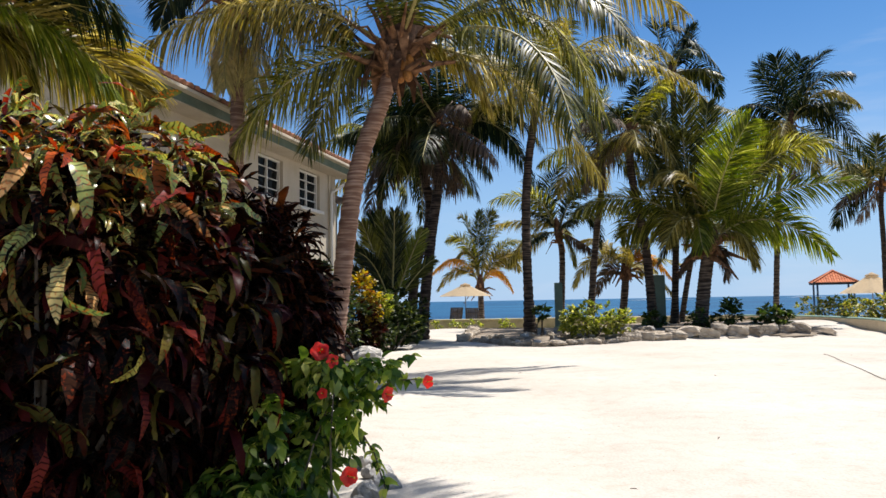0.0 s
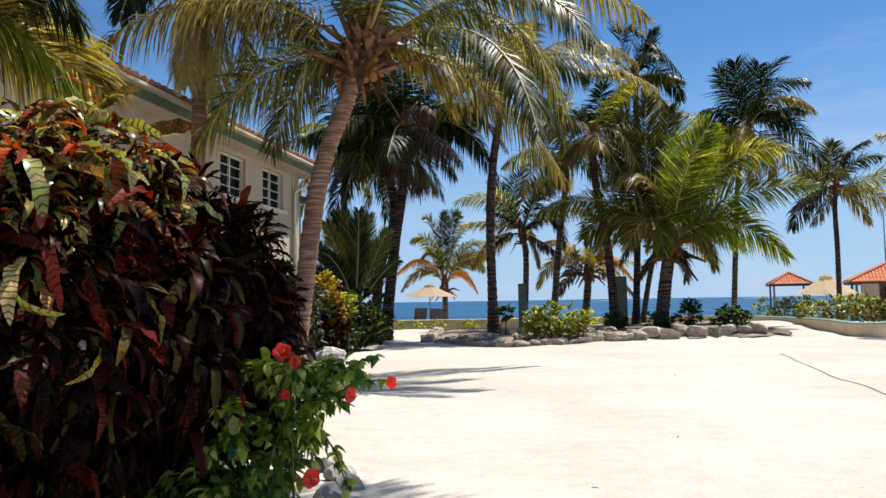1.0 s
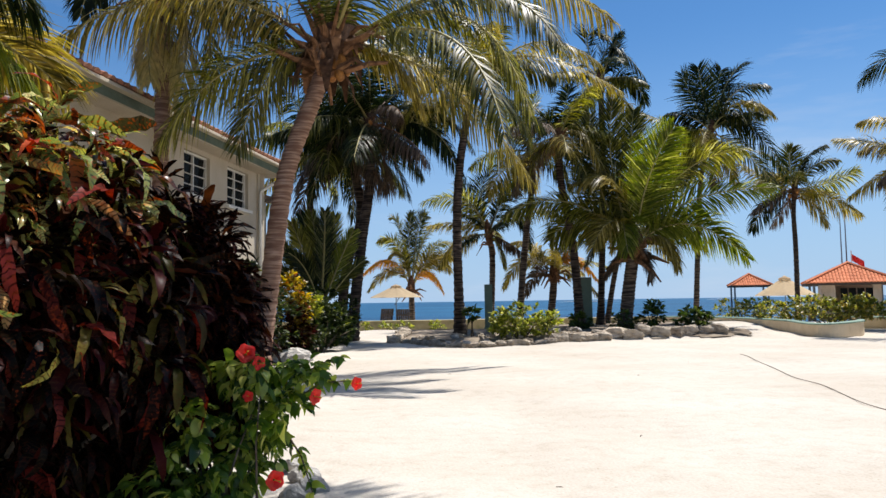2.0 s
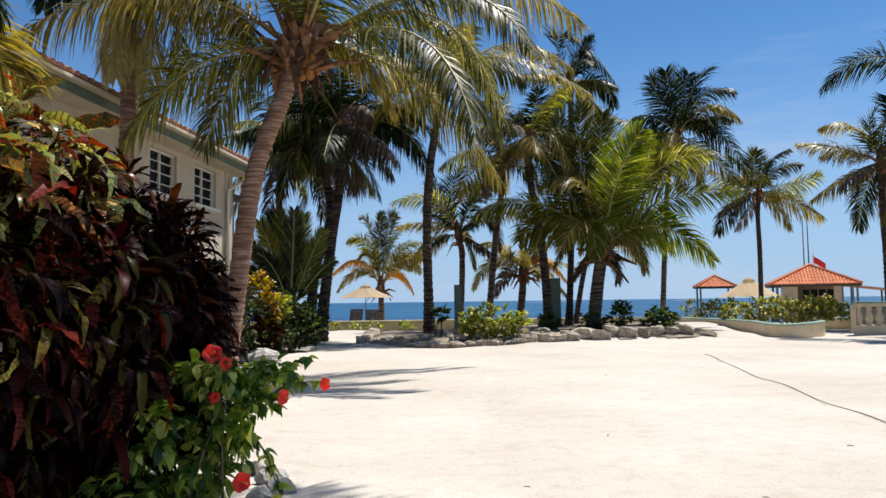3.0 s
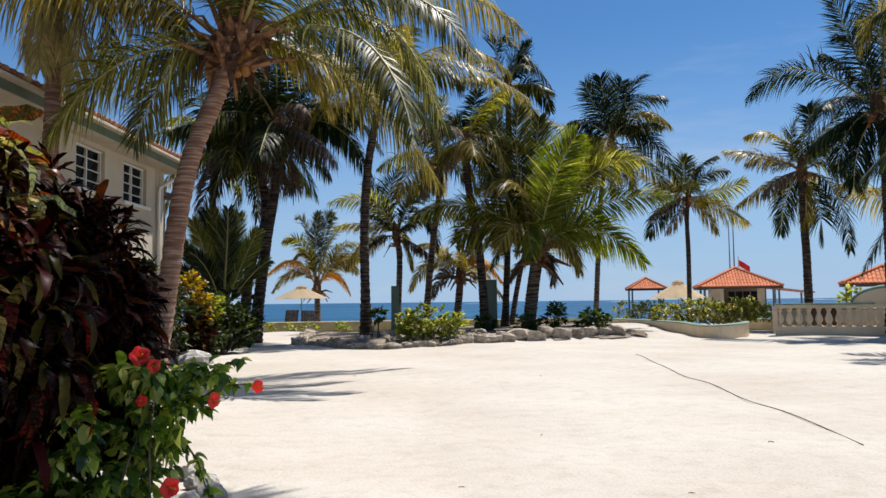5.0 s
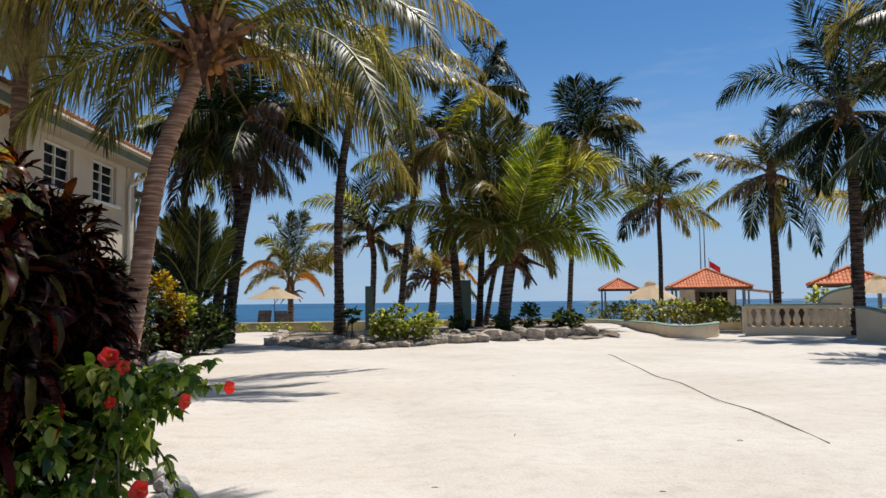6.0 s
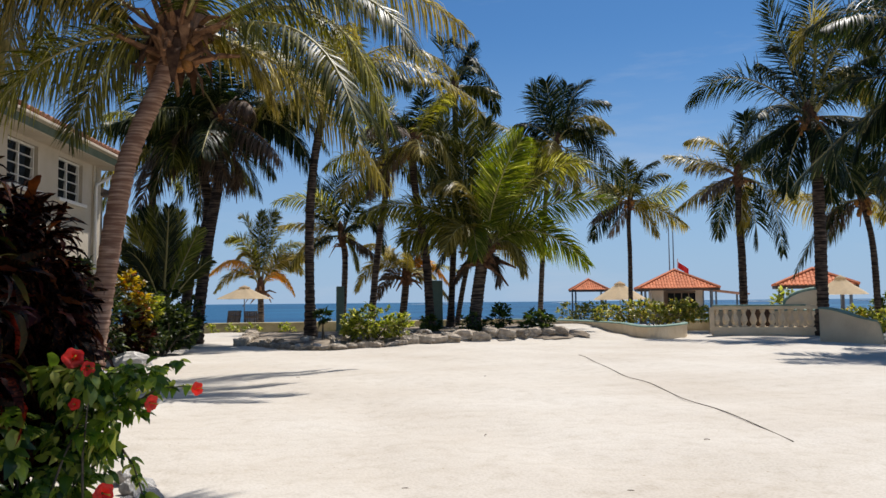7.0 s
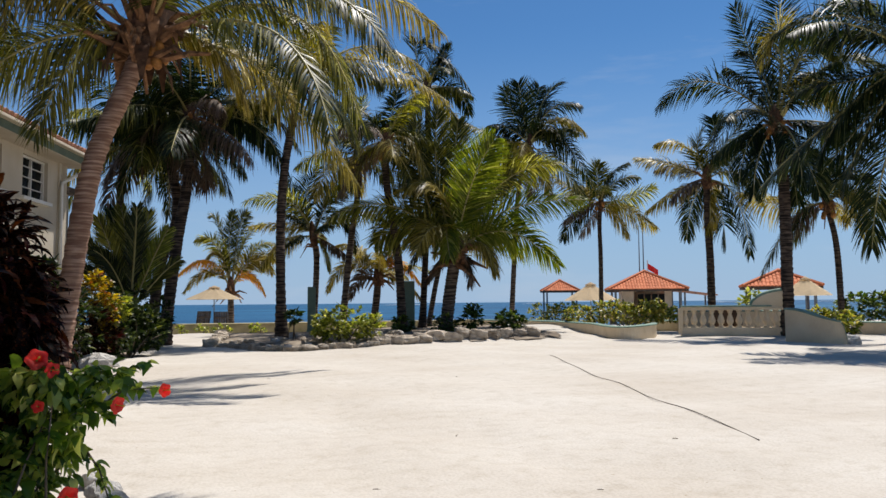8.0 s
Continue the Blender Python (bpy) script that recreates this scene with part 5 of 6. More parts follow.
def umbrella(label, place, radius, rim, top, vent=True):
    base = on_ground(place[0], place[1])
    u = thing("beach_umbrella", label, "umbrella", "tan umbrellas", (place[0], place[1], base), 11)
    part("pole", Build().tube([(0, 0, -0.05), (0, 0, top - base - 0.05)], 0.025, 8), METAL, u, "dark pole")
    n = 8
    rim, top = rim - base, top - base
    vs, fs = [], []
    steps = [(1.0, 0.0), (0.98, 0.05), (0.75, 0.27), (0.5, 0.5), (0.22, 0.78), (0.14, 0.86)]
    m = n * 4
    for r, h in steps:
        for k in range(m):
            a = 2 * math.pi * k / m
            dip = 1 - 0.035 * abs(math.sin(a * n / 2)) * (1.2 if r > 0.2 else 0.3)
            vs.append((radius * r * dip * math.cos(a), radius * r * dip * math.sin(a), rim + (top - rim) * h - (0.03 * radius * abs(math.sin(a * n / 2)) if 0.1 < r < 0.99 else 0)))
    for i in range(len(steps) - 1):
        fs += [(i * m + k, i * m + (k + 1) % m, (i + 1) * m + (k + 1) % m, (i + 1) * m + k) for k in range(m)]
    part("canopy", Build().add(vs, fs), CANVAS, u, "tan canvas canopy", True)
    part("vent_cap", Build().lathe([(0.22 * radius, (top - rim) * 0.84), (0.2 * radius, (top - rim) * 0.9), (0.1 * radius, (top - rim) * 0.97), (0.015, (top - rim) * 1.04)], (0, 0, rim), 16), CANVAS, u, smooth=True)
    for k in range(n):
        a = 2 * math.pi * k / n
        part("rib", Build().tube([(0.05 * math.cos(a), 0.05 * math.sin(a), rim + (top - rim) * 0.82), (radius * 0.97 * math.cos(a), radius * 0.97 * math.sin(a), rim - 0.01)], 0.012, 4), METAL, u)
    part("base", Build().lathe([(0.28, -0.02), (0.28, 0.06), (0.22, 0.1), (0.05, 0.12), (0.04, 0.3)], (0, 0, 0), 14), METAL, u)
    return u


def g_place(az, dist):
    p = at(az, dist)
    return float(p[0]), float(p[1])


pavilion("small open pavilion with an orange tile roof on a pier", g_place(27.5, 80), -20, 1.85, 2.4, 3.5)
pavilion("large pavilion with an orange tile roof and dark windows", g_place(33.7, 60), -28, 2.85, 2.15, 3.55, room=True)
pavilion("open pavilion with an orange tile roof behind the end wall", g_place(42.8, 50), -38, 2.15, 2.08, 3.05)
pr = thing("porch_canopy", "low lean-to roof beside the large pavilion", "canopy", "", (*g_place(36.9, 60), on_ground(*g_place(36.9, 60))), -28)
prz = on_ground(*g_place(36.9, 60))
lz = 1.9 - prz
part("roof", Build().add([(x, y, lz + dz - 0.13 * (x + 1.5)) for dz in (0.16, 0.26) for x, y in ((-1.5, -1.5), (1.7, -1.5), (1.7, 1.5), (-1.5, 1.5))], [(3, 2, 1, 0), (4, 5, 6, 7), (0, 1, 5, 4), (1, 2, 6, 5), (2, 3, 7, 6), (3, 0, 4, 7)]), TILE_OLD, pr, "thin sloping tile roof")
for sx in (-0.6, 1.3):
    for sy in (-1.3, 1.3):
        ph = lz + 0.17 - 0.13 * (sx + 1.5)
        part("post", Build().box((sx, sy, ph / 2), (0.12, 0.12, ph)), METAL, pr)
umbrella("tan beach umbrella open over two dark lounge chairs", g_place(1.72, 39), 1.36, 1.54, 2.2)
umbrella("large tan umbrella behind the planter shrubs", g_place(29.8, 44), 1.5, 1.34, 2.36)
umbrella("tan umbrella behind the curved end wall", g_place(44.45, 44), 1.3, 1.51, 2.48)

# masts and a flag on the shore
for az, hgt in ((33.67, 8.4), (33.38, 7.6)):
    p = at(az, 64)
    gz = on_ground(p[0], p[1])
    mt = thing("mast", "thin dark mast standing by the shore", "mast", "masts", (p[0], p[1], gz))
    part("pole", Build().tube([(0, 0, -0.2), (0, 0, hgt * 0.5 - gz), (0, 0, hgt - gz)], [0.07, 0.05, 0.03], 8), METAL, mt)
p = at(33.95, 63)
gz = on_ground(p[0], p[1])
fl = thing("flag", "red and white flag on a thin pole", "flag", "", (p[0], p[1], gz), -30)
part("pole", Build().tube([(0, 0, -0.2), (0, 0, 4.6 - gz)], 0.04, 6), WHITE, fl)
fb = [(0.03 + i * 0.1, 0.1 * math.sin(i * 1.1), z - 0.07 * i) for i in range(9) for z in (3.85 - gz, 4.35 - gz)]
part("cloth", Build().add(fb, [(2 * i, 2 * i + 2, 2 * i + 3, 2 * i + 1) for i in range(8)]), FLAG_RED, fl, "red cloth", True)


# ---- lounge chairs ----
def lounge_chair(place, turn):
    z = on_ground(place[0], place[1])
    c = thing("lounge_chair", "dark slatted wooden lounge chair under the beach umbrella", "chair", "lounge chairs", (*place, z), turn)
    for sx in (-0.3, 0.3):
        part("leg", Build().box((sx, -0.55, 0.22), (0.06, 0.08, 0.46), bev=0.01), WOOD_DARK, c)
        part("leg", Build().box((sx, 0.35, 0.2), (0.06, 0.08, 0.42), bev=0.01), WOOD_DARK, c)
        part("side_rail", Build().box((sx, -0.1, 0.42), (0.05, 1.15, 0.08), bev=0.01), WOOD_DARK, c)
        part("armrest", Build().box((sx * 1.12, 0.0, 0.66), (0.1, 0.75, 0.035), bev=0.01).box((sx * 1.12, -0.3, 0.53), (0.05, 0.06, 0.24)), WOOD_DARK, c)
    for k in range(8):
        part("seat_slat", Build().box((0, -0.6 + k * 0.12, 0.47), (0.6, 0.1, 0.025), bev=0.006), WOOD_DARK, c)
    for k in range(6):
        part("back_slat", Build().box((-0.275 + k * 0.11, 0.62, 0.92), (0.1, 0.03, 1.05), 0, -22, 0.006), WOOD_DARK, c)
    part("back_rail", Build().box((0, 0.74, 1.12), (0.66, 0.03, 0.08), 0, -22), WOOD_DARK, c)
    part("back_rail", Build().box((0, 0.56, 0.66), (0.66, 0.03, 0.08), 0, -22), WOOD_DARK, c)


lounge_chair(g_place(0.72, 38.6), 195)
lounge_chair(g_place(2.3, 38.6), 172)


# ---- walls, planters and the balustrade ----
def sweep_wall(name, label, line, thick, heights, base_z, parent=None, kind="", mats=(WALL_CREAM, CAP_GREEN)):
    """An upright wall along a plan line, with its own height at each point, and a rounded painted cap."""
    P = np.array(line, float)
    d = np.gradient(P, axis=0)
    d /= np.linalg.norm(d, axis=1, keepdims=True)
    nn = np.stack([-d[:, 1], d[:, 0]], 1) * thick / 2
    b, c = Build(), Build()
    vs, cv = [], []
    for (x, y), (nx, ny), h, z in zip(P, nn, heights, base_z):
        vs += [(x - nx, y - ny, z), (x + nx, y + ny, z), (x + nx, y + ny, h), (x - nx, y - ny, h)]
        k = 1.35
        cv += [(x - k * nx, y - k * ny, h), (x + k * nx, y + k * ny, h), (x + k * nx, y + k * ny, h + 0.035), (x + 0.8 * nx, y + 0.8 * ny, h + 0.06), (x - 0.8 * nx, y - 0.8 * ny, h + 0.06), (x - k * nx, y - k * ny, h + 0.035)]
    n = len(P)
    b.add(vs, [(i * 4 + j, i * 4 + (j + 1) % 4, i * 4 + 4 + (j + 1) % 4, i * 4 + 4 + j) for i in range(n - 1) for j in range(4)] + [(3, 2, 1, 0), tuple(n * 4 - 4 + j for j in range(4))])
    c.add(cv, [(i * 6 + j, i * 6 + (j + 1) % 6, i * 6 + 6 + (j + 1) % 6, i * 6 + 6 + j) for i in range(n - 1) for j in range(6)] + [(5, 4, 3, 2, 1, 0), tuple(n * 6 - 6 + j for j in range(6))])
    w = thing(name, label, "wall") if parent is None else parent
    if kind:
        tagged(w, kind=kind)
    part("wall_body", b, mats[0], w)
    part("cap", c, mats[1], w, "painted cap")
    return w


# the curved planter wall that rounds into the pool terrace
pts = spline([at(21.5, 37)[:2], at(25.3, 34.4)[:2], at(29.48, 30.3)[:2], at(31.0, 27.6)[:2], at(31.95, 26.5)[:2], at(33.2, 26.8)[:2], at(34.2, 28.6)[:2], at(34.3, 30.5)[:2]], 48)
sweep_wall("planter_wall", "low curved cream planter wall with a green cap", pts, 0.2, [0.40 + 0.02 * math.sin(i * 0.2) for i in range(49)], [-0.3] * 49)
# the terrace wall behind it
pts = spline([at(33.9, 34)[:2], at(36.5, 33)[:2], at(39, 33.5)[:2]], 12)
sweep_wall("terrace_wall", "low cream terrace wall behind the planter", pts, 0.2, [0.42] * 13, [-0.3] * 13)
pts = spline([at(36.0, 32.4)[:2], at(40, 32.2)[:2], at(43.8, 32.6)[:2]], 12)
sweep_wall("terrace_wall", "cream terrace wall behind the balustrade", pts, 0.2, [0.84] * 13, [-0.3] * 13)
# low sea wall at the end of the path
pts = spline([at(-9, 37.5)[:2], at(3.5, 36.5)[:2], at(12, 37)[:2], at(22, 38.5)[:2]], 30)
sw = sweep_wall("sea_wall", "low tan sea wall at the end of the sand path", pts, 0.3, [0.36] * 31, [-0.7] * 31, mats=(SEAWALL, SEAWALL))


def balustrade():
    a, b = at(36.2, 29.0), at(43.4, 29.5)
    d = b - a
    L = float(np.linalg.norm(d))
    bal = thing("balustrade", "cream balustrade with turned balusters and a green-capped rail", "balustrade", "", (a[0], a[1], 0), math.degrees(math.atan2(d[1], d[0])))
    part("plinth", Build().box((L / 2, 0, 0.1), (L, 0.3, 0.44), bev=0.015), WALL_CREAM, bal)
    part("rail", Build().box((L / 2, 0, 1.0), (L, 0.24, 0.12), bev=0.02), WALL_CREAM, bal)
    part("cap", Build().box((L / 2 - 0.3, 0, 1.085), (L - 0.6, 0.32, 0.05), bev=0.015), CAP_GREEN, bal, "grey-green painted cap")
    prof = [(0.105, 0.32), (0.105, 0.36), (0.07, 0.38), (0.065, 0.41), (0.115, 0.5), (0.125, 0.56), (0.1, 0.66), (0.058, 0.78), (0.055, 0.82), (0.085, 0.85), (0.07, 0.88), (0.1, 0.9), (0.1, 0.94)]
    me = Build().lathe(prof, n=12).mesh("baluster", WALL_CREAM, True)
    n = 12
    for k in range(n):
        part("baluster", me, parent=bal, m=pose(0.16 + k * (L - 0.3) / (n - 1), 0, 0))
    part("end_post", Build().box((0.0, 0, 0.55), (0.16, 0.28, 0.9), bev=0.02), WALL_CREAM, bal)
    # the arched upstand over its end
    x0, x1, h0, h1 = L * 0.66, L, 1.06, 1.62
    front, n = [], 14
    for k in range(n + 1):
        t = math.pi / 2 * k / n
        front.append((x1 - (x1 - x0) * math.cos(t), h0 + (h1 - h0) * math.sin(t)))
    vs = [(x, y, z) for x, z in front for y in (-0.1, 0.1)] + [(x, y, h0) for x, _ in front for y in (-0.1, 0.1)]
    m = 2 * (n + 1)
    fs = []
    for k in range(n):
        a0, b0 = 2 * k, 2 * k + 2
        fs += [(a0, a0 + 1, b0 + 1, b0), (m + a0, a0, b0, m + b0), (a0 + 1, m + a0 + 1, m + b0 + 1, b0 + 1)]
    fs.append((2 * n, 2 * n + 1, m + 2 * n + 1, m + 2 * n))
    part("arched_upstand", Build().add(vs, fs), WALL_CREAM, bal, "arched cream upstand")
    part("arch_cap", Build().tube([(x, 0, z + 0.03) for x, z in front], 0.075, 8), CAP_GREEN, bal, "green cap over the arch", True)


balustrade()
# made-up jars, added in place of dark brown shapes between the balusters
JAR = rough_mat("stand_in_brown", (0.045, 0.025, 0.014), (0.10, 0.06, 0.035), 6, 0.7, 0.2, 40)
for az in (38.55, 39.25, 39.95):
    p = at(az, 30.6)
    jar = thing("stand_in_jar", "made-up brown jar standing in for a dark shape behind the balusters", "jar", "clay jars", (p[0], p[1], on_ground(p[0], p[1])))
    part("body", Build().lathe([(0.12, -0.02), (0.15, 0.02), (0.21, 0.25), (0.24, 0.5), (0.2, 0.72), (0.13, 0.83), (0.16, 0.9), (0.13, 0.91), (0.1, 0.84)], n=16), JAR, jar, smooth=True)
    part("foot", Build().lathe([(0.16, -0.06), (0.17, -0.02), (0.14, 0.03)], n=16), JAR, jar)
n = 20
pts = spline([at(43.3, 26.2)[:2], at(44.4, 25.7)[:2], at(45.6, 25.4)[:2], at(46.8, 25.5)[:2]], n)
hs = [0.98 - 0.05 * (i / n) - 0.34 * smooth_step(0.1, 1.0, i / n) - 0.5 * smooth_step(0.93, 1.0, i / n) for i in range(n + 1)]
sweep_wall("end_wall", "curved cream end wall sloping down, green cap along its top", pts, 0.24, hs, [-0.1] * (n + 1))
pts = spline([at(47.2, 32.5)[:2], at(49, 31.8)[:2], at(53, 31.5)[:2]], 10)
sweep_wall("garden_wall", "low cream garden wall before the hedge", pts, 0.2, [0.42] * 11, [-0.2] * 11)


# ---- planting beds ----
def bed(label, x0, x1, y0, y1, inside):
    """A sheet of soil and leaf litter with an uneven edge, on the ground."""
    s = 0.15
    xs, ys = np.arange(x0, x1, s), np.arange(y0, y1, s)
    vs, fs, seen = [], [], {}

    def corner(i, j):
        if (i, j) not in seen:
            x, y = xs[0] + i * s, ys[0] + j * s
            seen[i, j] = len(vs)
            vs.append((x, y, on_ground(x, y) + 0.035 + 0.03 * noise.noise((x * 1.3, y * 1.3, 2.0))))
        return seen[i, j]
    for i in range(len(xs)):
        for j in range(len(ys)):
            if inside(xs[i] + s / 2, ys[j] + s / 2) + 0.5 * noise.noise((xs[i] * 0.9, ys[j] * 0.9, 5.0)) > 0:
                fs.append((corner(i, j), corner(i + 1, j), corner(i + 1, j + 1), corner(i, j + 1)))
    tagged(part("planting_bed", mesh_of("planting_bed", vs, fs, [SOIL_SHADED], None, True)), label, "soil", kind="structure")


bed("brown soil and leaf litter of the palm bed behind the rocks", 0.6, 13, 21.4, 33.5,
    lambda x, y: min(x - 1.2, 12.2 - x, 33 - y, y - (22.3 + 0.9 * min(1, max(0, (x - 4) / 3)) + 1.4 * max(0, 2.4 - x))) * 0.8)
# this sheet reaches past the bed to stand for tree shade beside the path
bed("brown soil of the bed between the path and the house, widened to stand for tree shade", -7.5, -0.8, 15.5, 33, lambda x, y: min(-0.5 - x - 0.11 * (28 - y), y - 16, 33 - y) * 0.8)
bed("dark soil under the crotons beside the house", -6.5, -0.5, 3.0, 13, lambda x, y: min(-1.45 - x - 0.12 * max(0, y - 4.5), y - 2.5, 12.5 - y) * 0.8)

# ---- rocks ----
def rock_mesh(name, seed, mat):
    bm = bmesh.new()
    bmesh.ops.create_cube(bm, size=0.94)
    bmesh.ops.subdivide_edges(bm, edges=bm.edges[:], cuts=5, use_grid_fill=True)
    r = random.Random(seed)
    off = Vector((r.uniform(-9, 9), r.uniform(-9, 9), r.uniform(-9, 9)))
    cuts = [(Vector((r.uniform(-1, 1), r.uniform(-1, 1), r.uniform(-0.5, 1))).normalized(), r.uniform(0.42, 0.6)) for _ in range(14)]
    for v in bm.verts:
        for c, d in cuts:
            k = v.co.dot(c)
            if k > d:
                v.co -= c * (k - d) * 0.96
        v.co *= 1 + 0.2 * noise.noise(v.co * 2.4 + off) + 0.1 * noise.noise(v.co * 7 + off)
    me = bpy.data.meshes.new(name)
    bm.to_mesh(me)
    bm.free()
    me.materials.append(mat)
    return me


ROCKS = [rock_mesh("rock", s, ROCK) for s in range(6)]
PALE = [rock_mesh("rock", s + 20, ROCK_WHITE) for s in range(4)]


def rock(x, y, sx, sy, sz, pale=False, turn=None, label="rough grey limestone rock edging the palm bed", group="edging rocks"):
    ob = new("rock", rng.choice(PALE if pale else ROCKS))
    ob.matrix_basis = pose(x, y, on_ground(x, y) + sz * 0.28, rng.uniform(-12, 12), rng.uniform(-12, 12), rng.uniform(0, 360) if turn is None else turn) @ Matrix.Diagonal((sx, sy, sz, 1))
    return tagged(ob, label, "rock", group)


edge = spline([(1.0, 23.6), (2.2, 21.9), (3.6, 21.2), (5.2, 21.9), (7.2, 23.0), (9.2, 23.4), (11.2, 23.5)], 46)
for i, (x, y) in enumerate(edge):
    far_side = i / len(edge)
    s = rng.uniform(0.22, 0.38) if far_side < 0.5 else rng.uniform(0.46, 0.62)
    if far_side < 0.5 or i % 2 == 0:
        rock(x + rng.normal(0, 0.05), y + rng.normal(0, 0.08), s * rng.uniform(1.0, 1.4), s * 0.9, s * rng.uniform(0.5, 0.8), turn=rng.normal(5, 18))
for k in range(60):
    x = rng.uniform(1.2, 7.0)
    s = rng.uniform(0.13, 0.3)
    rock(x, rng.uniform(21.9 + 0.25 * abs(x - 3.6), 25.5), s, s, s * 0.75, rng.random() < 0.25)
for i, (x, y) in enumerate(spline([(0.6, 24.2), (0.9, 26.5), (1.2, 29), (1.2, 31.5)], 12)):
    s = rng.uniform(0.3, 0.5)
    rock(x, y, s, s, s * 0.7)
for i, (x, y) in enumerate(spline([(-4.6, 21.5), (-2.9, 23.5), (-1.9, 25.5), (-1.5, 28), (-1.2, 31)], 26)):
    s = rng.uniform(0.28, 0.5)
    rock(x + rng.normal(0, 0.12), y + rng.normal(0, 0.12), s, s, s * 0.75, rng.random() < 0.3, None, "rough limestone rock beside the sand path", "path rocks")
for az, dd, s in ((-6.4, 17.4, 0.5), (-7.1, 17.6, 0.42), (-5.5, 17.9, 0.45), (-8.0, 17.5, 0.4)):
    q = at(az, dd)
    rock(q[0], q[1], s * 1.5, s, s * 0.8, True, -az, "white limestone block edging the shrub bed", "white stones")
for x, y, s in ((-2.6, 14.6, 0.55), (-2.1, 14.1, 0.45), (-3.0, 14.2, 0.5), (-1.75, 13.2, 0.4), (-2.9, 12.6, 0.42), (-3.3, 13.1, 0.45)):
    rock(x, y, s * 1.3, s, s * 0.7, True, None, "white limestone block round the palm's foot", "white stones")
for x, y, s in ((-0.52, 5.0, 0.26), (-0.75, 4.75, 0.24), (-1.05, 4.6, 0.26), (-0.42, 5.3, 0.24), (-1.4, 4.45, 0.26), (-0.55, 4.78, 0.18), (-0.5, 5.65, 0.25), (-0.62, 6.0, 0.24), (-1.75, 4.3, 0.25)):
    rock(x, y, s * 0.85, s * 0.66, s * 0.55, True, None, "white limestone block under the hibiscus", "white stones")
rock(at(47.1, 25.6)[0], at(47.1, 25.6)[1], 0.5, 0.45, 0.35, True, None, "pale rock against the end wall", "white stones")

# ---- the rope on the sand ----
line = spline([(8.15, 16.2), (7.56, 14.15), (6.64, 11.1), (5.42, 7.1), (5.0, 5.7)], 60)
tagged(part("rope", Build().tube([(x + 0.006 * math.sin(i * 0.37), y + 0.006 * math.sin(i * 0.6), on_ground(x, y) + 0.01) for i, (x, y) in enumerate(line)], 0.0055, 6), ROPE, smooth=True),
       "thin grey rope lying across the sand", "rope")


# ---- shrubs ----
def shrub(name, label, category, centres, n, shapes, mat, size=1.0, single=0, stems=6, up=0.5, group="", leaf_name="leaf", z0=None, thick=0.022, outer=None, inner=None, spread=(0.6, 1.05), outer_mat=None):
    """A bush: stems from the foot to leaf clusters that fill some ellipsoids. centres: (x, y, z, rx, ry, rz)."""
    C = np.array(centres, float)
    foot = C[:, :2].mean(0)
    gz = on_ground(*foot) if z0 is None else z0
    org = np.array((foot[0], foot[1], gz))
    b = thing(name, label, category, group, tuple(org))
    vol = (C[:, 3] * C[:, 4] * C[:, 5]) ** 0.67
    which = rng.choice(len(C), max(4, n // 9), p=vol / vol.sum())
    u = rng.normal(0, 1, (len(which), 3))
    u /= np.linalg.norm(u, axis=1, keepdims=True)
    rad = rng.random(len(which)) ** 0.28
    lump = 1 + 0.16 * np.array([noise.noise((v * 2.2).tolist()) for v in u])
    tip = C[which, :3] + u * (rad * lump)[:, None] * C[which, 3:]
    tip[:, 2] = np.maximum(tip[:, 2], gz + 0.05)
    out = u.copy()
    out[:, 2] += up
    out /= np.linalg.norm(out, axis=1, keepdims=True)
    k = np.arange(n) % len(tip)
    ring = rng.normal(0, 1, (n, 3))
    ring[:, 2] *= 0.5
    dirs = out[k] * 0.8 + ring * 0.62
    dirs /= np.linalg.norm(dirs, axis=1, keepdims=True)
    sz = rng.uniform(0.7, 1.15, n) * np.where(rng.random(n) < 0.2, 1.35, 1.0) * size
    places = tip[k] - org + dirs * 0.02 - out[k] * (rng.random((n, 1)) * 0.1 * size)
    near = np.argsort(np.linalg.norm(places + org - np.array((0.0, 0, 1.3)), axis=1))
    if outer:
        # large leaves hang over the side that the yard sees
        face = (u[k] * ((-org / np.linalg.norm(org)) + np.array((0.25, 0, 0.45)))).sum(1)
        near = np.argsort(np.where((face > 0.25) & (rad[k] > 0.8), rng.random(n), 2.0))
        big = near[:single]
        hung = dirs[big] + np.array((0, 0, -0.45))
        scatter(name + "_leaves", outer, outer_mat or mat, places[big], hung / np.linalg.norm(hung, axis=1, keepdims=True), rng.uniform(*spread, len(big)), b, single, part_name=leaf_name)
        near, single = near[len(big):], 0
        # dark gaps between the leaves are painted: inner leaves take a near-black colour
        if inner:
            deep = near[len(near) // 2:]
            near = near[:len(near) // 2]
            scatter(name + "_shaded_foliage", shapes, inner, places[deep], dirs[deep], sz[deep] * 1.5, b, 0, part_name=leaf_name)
    scatter(name + "_foliage", shapes, mat, places[near], dirs[near], sz[near], b, single, part_name=leaf_name)
    for j in range(stems):
        q = tip[rng.integers(len(tip))] - org
        f = np.array((rng.normal(0, 0.1), rng.normal(0, 0.1), -0.03))
        mid = (f + q) / 2 + np.array((*rng.normal(0, 0.05, 2), 0.1))
        part("stem", Build().tube([f, mid, q], [thick, thick * 0.7, thick * 0.3], 6), TWIG, b, smooth=True)
    return b


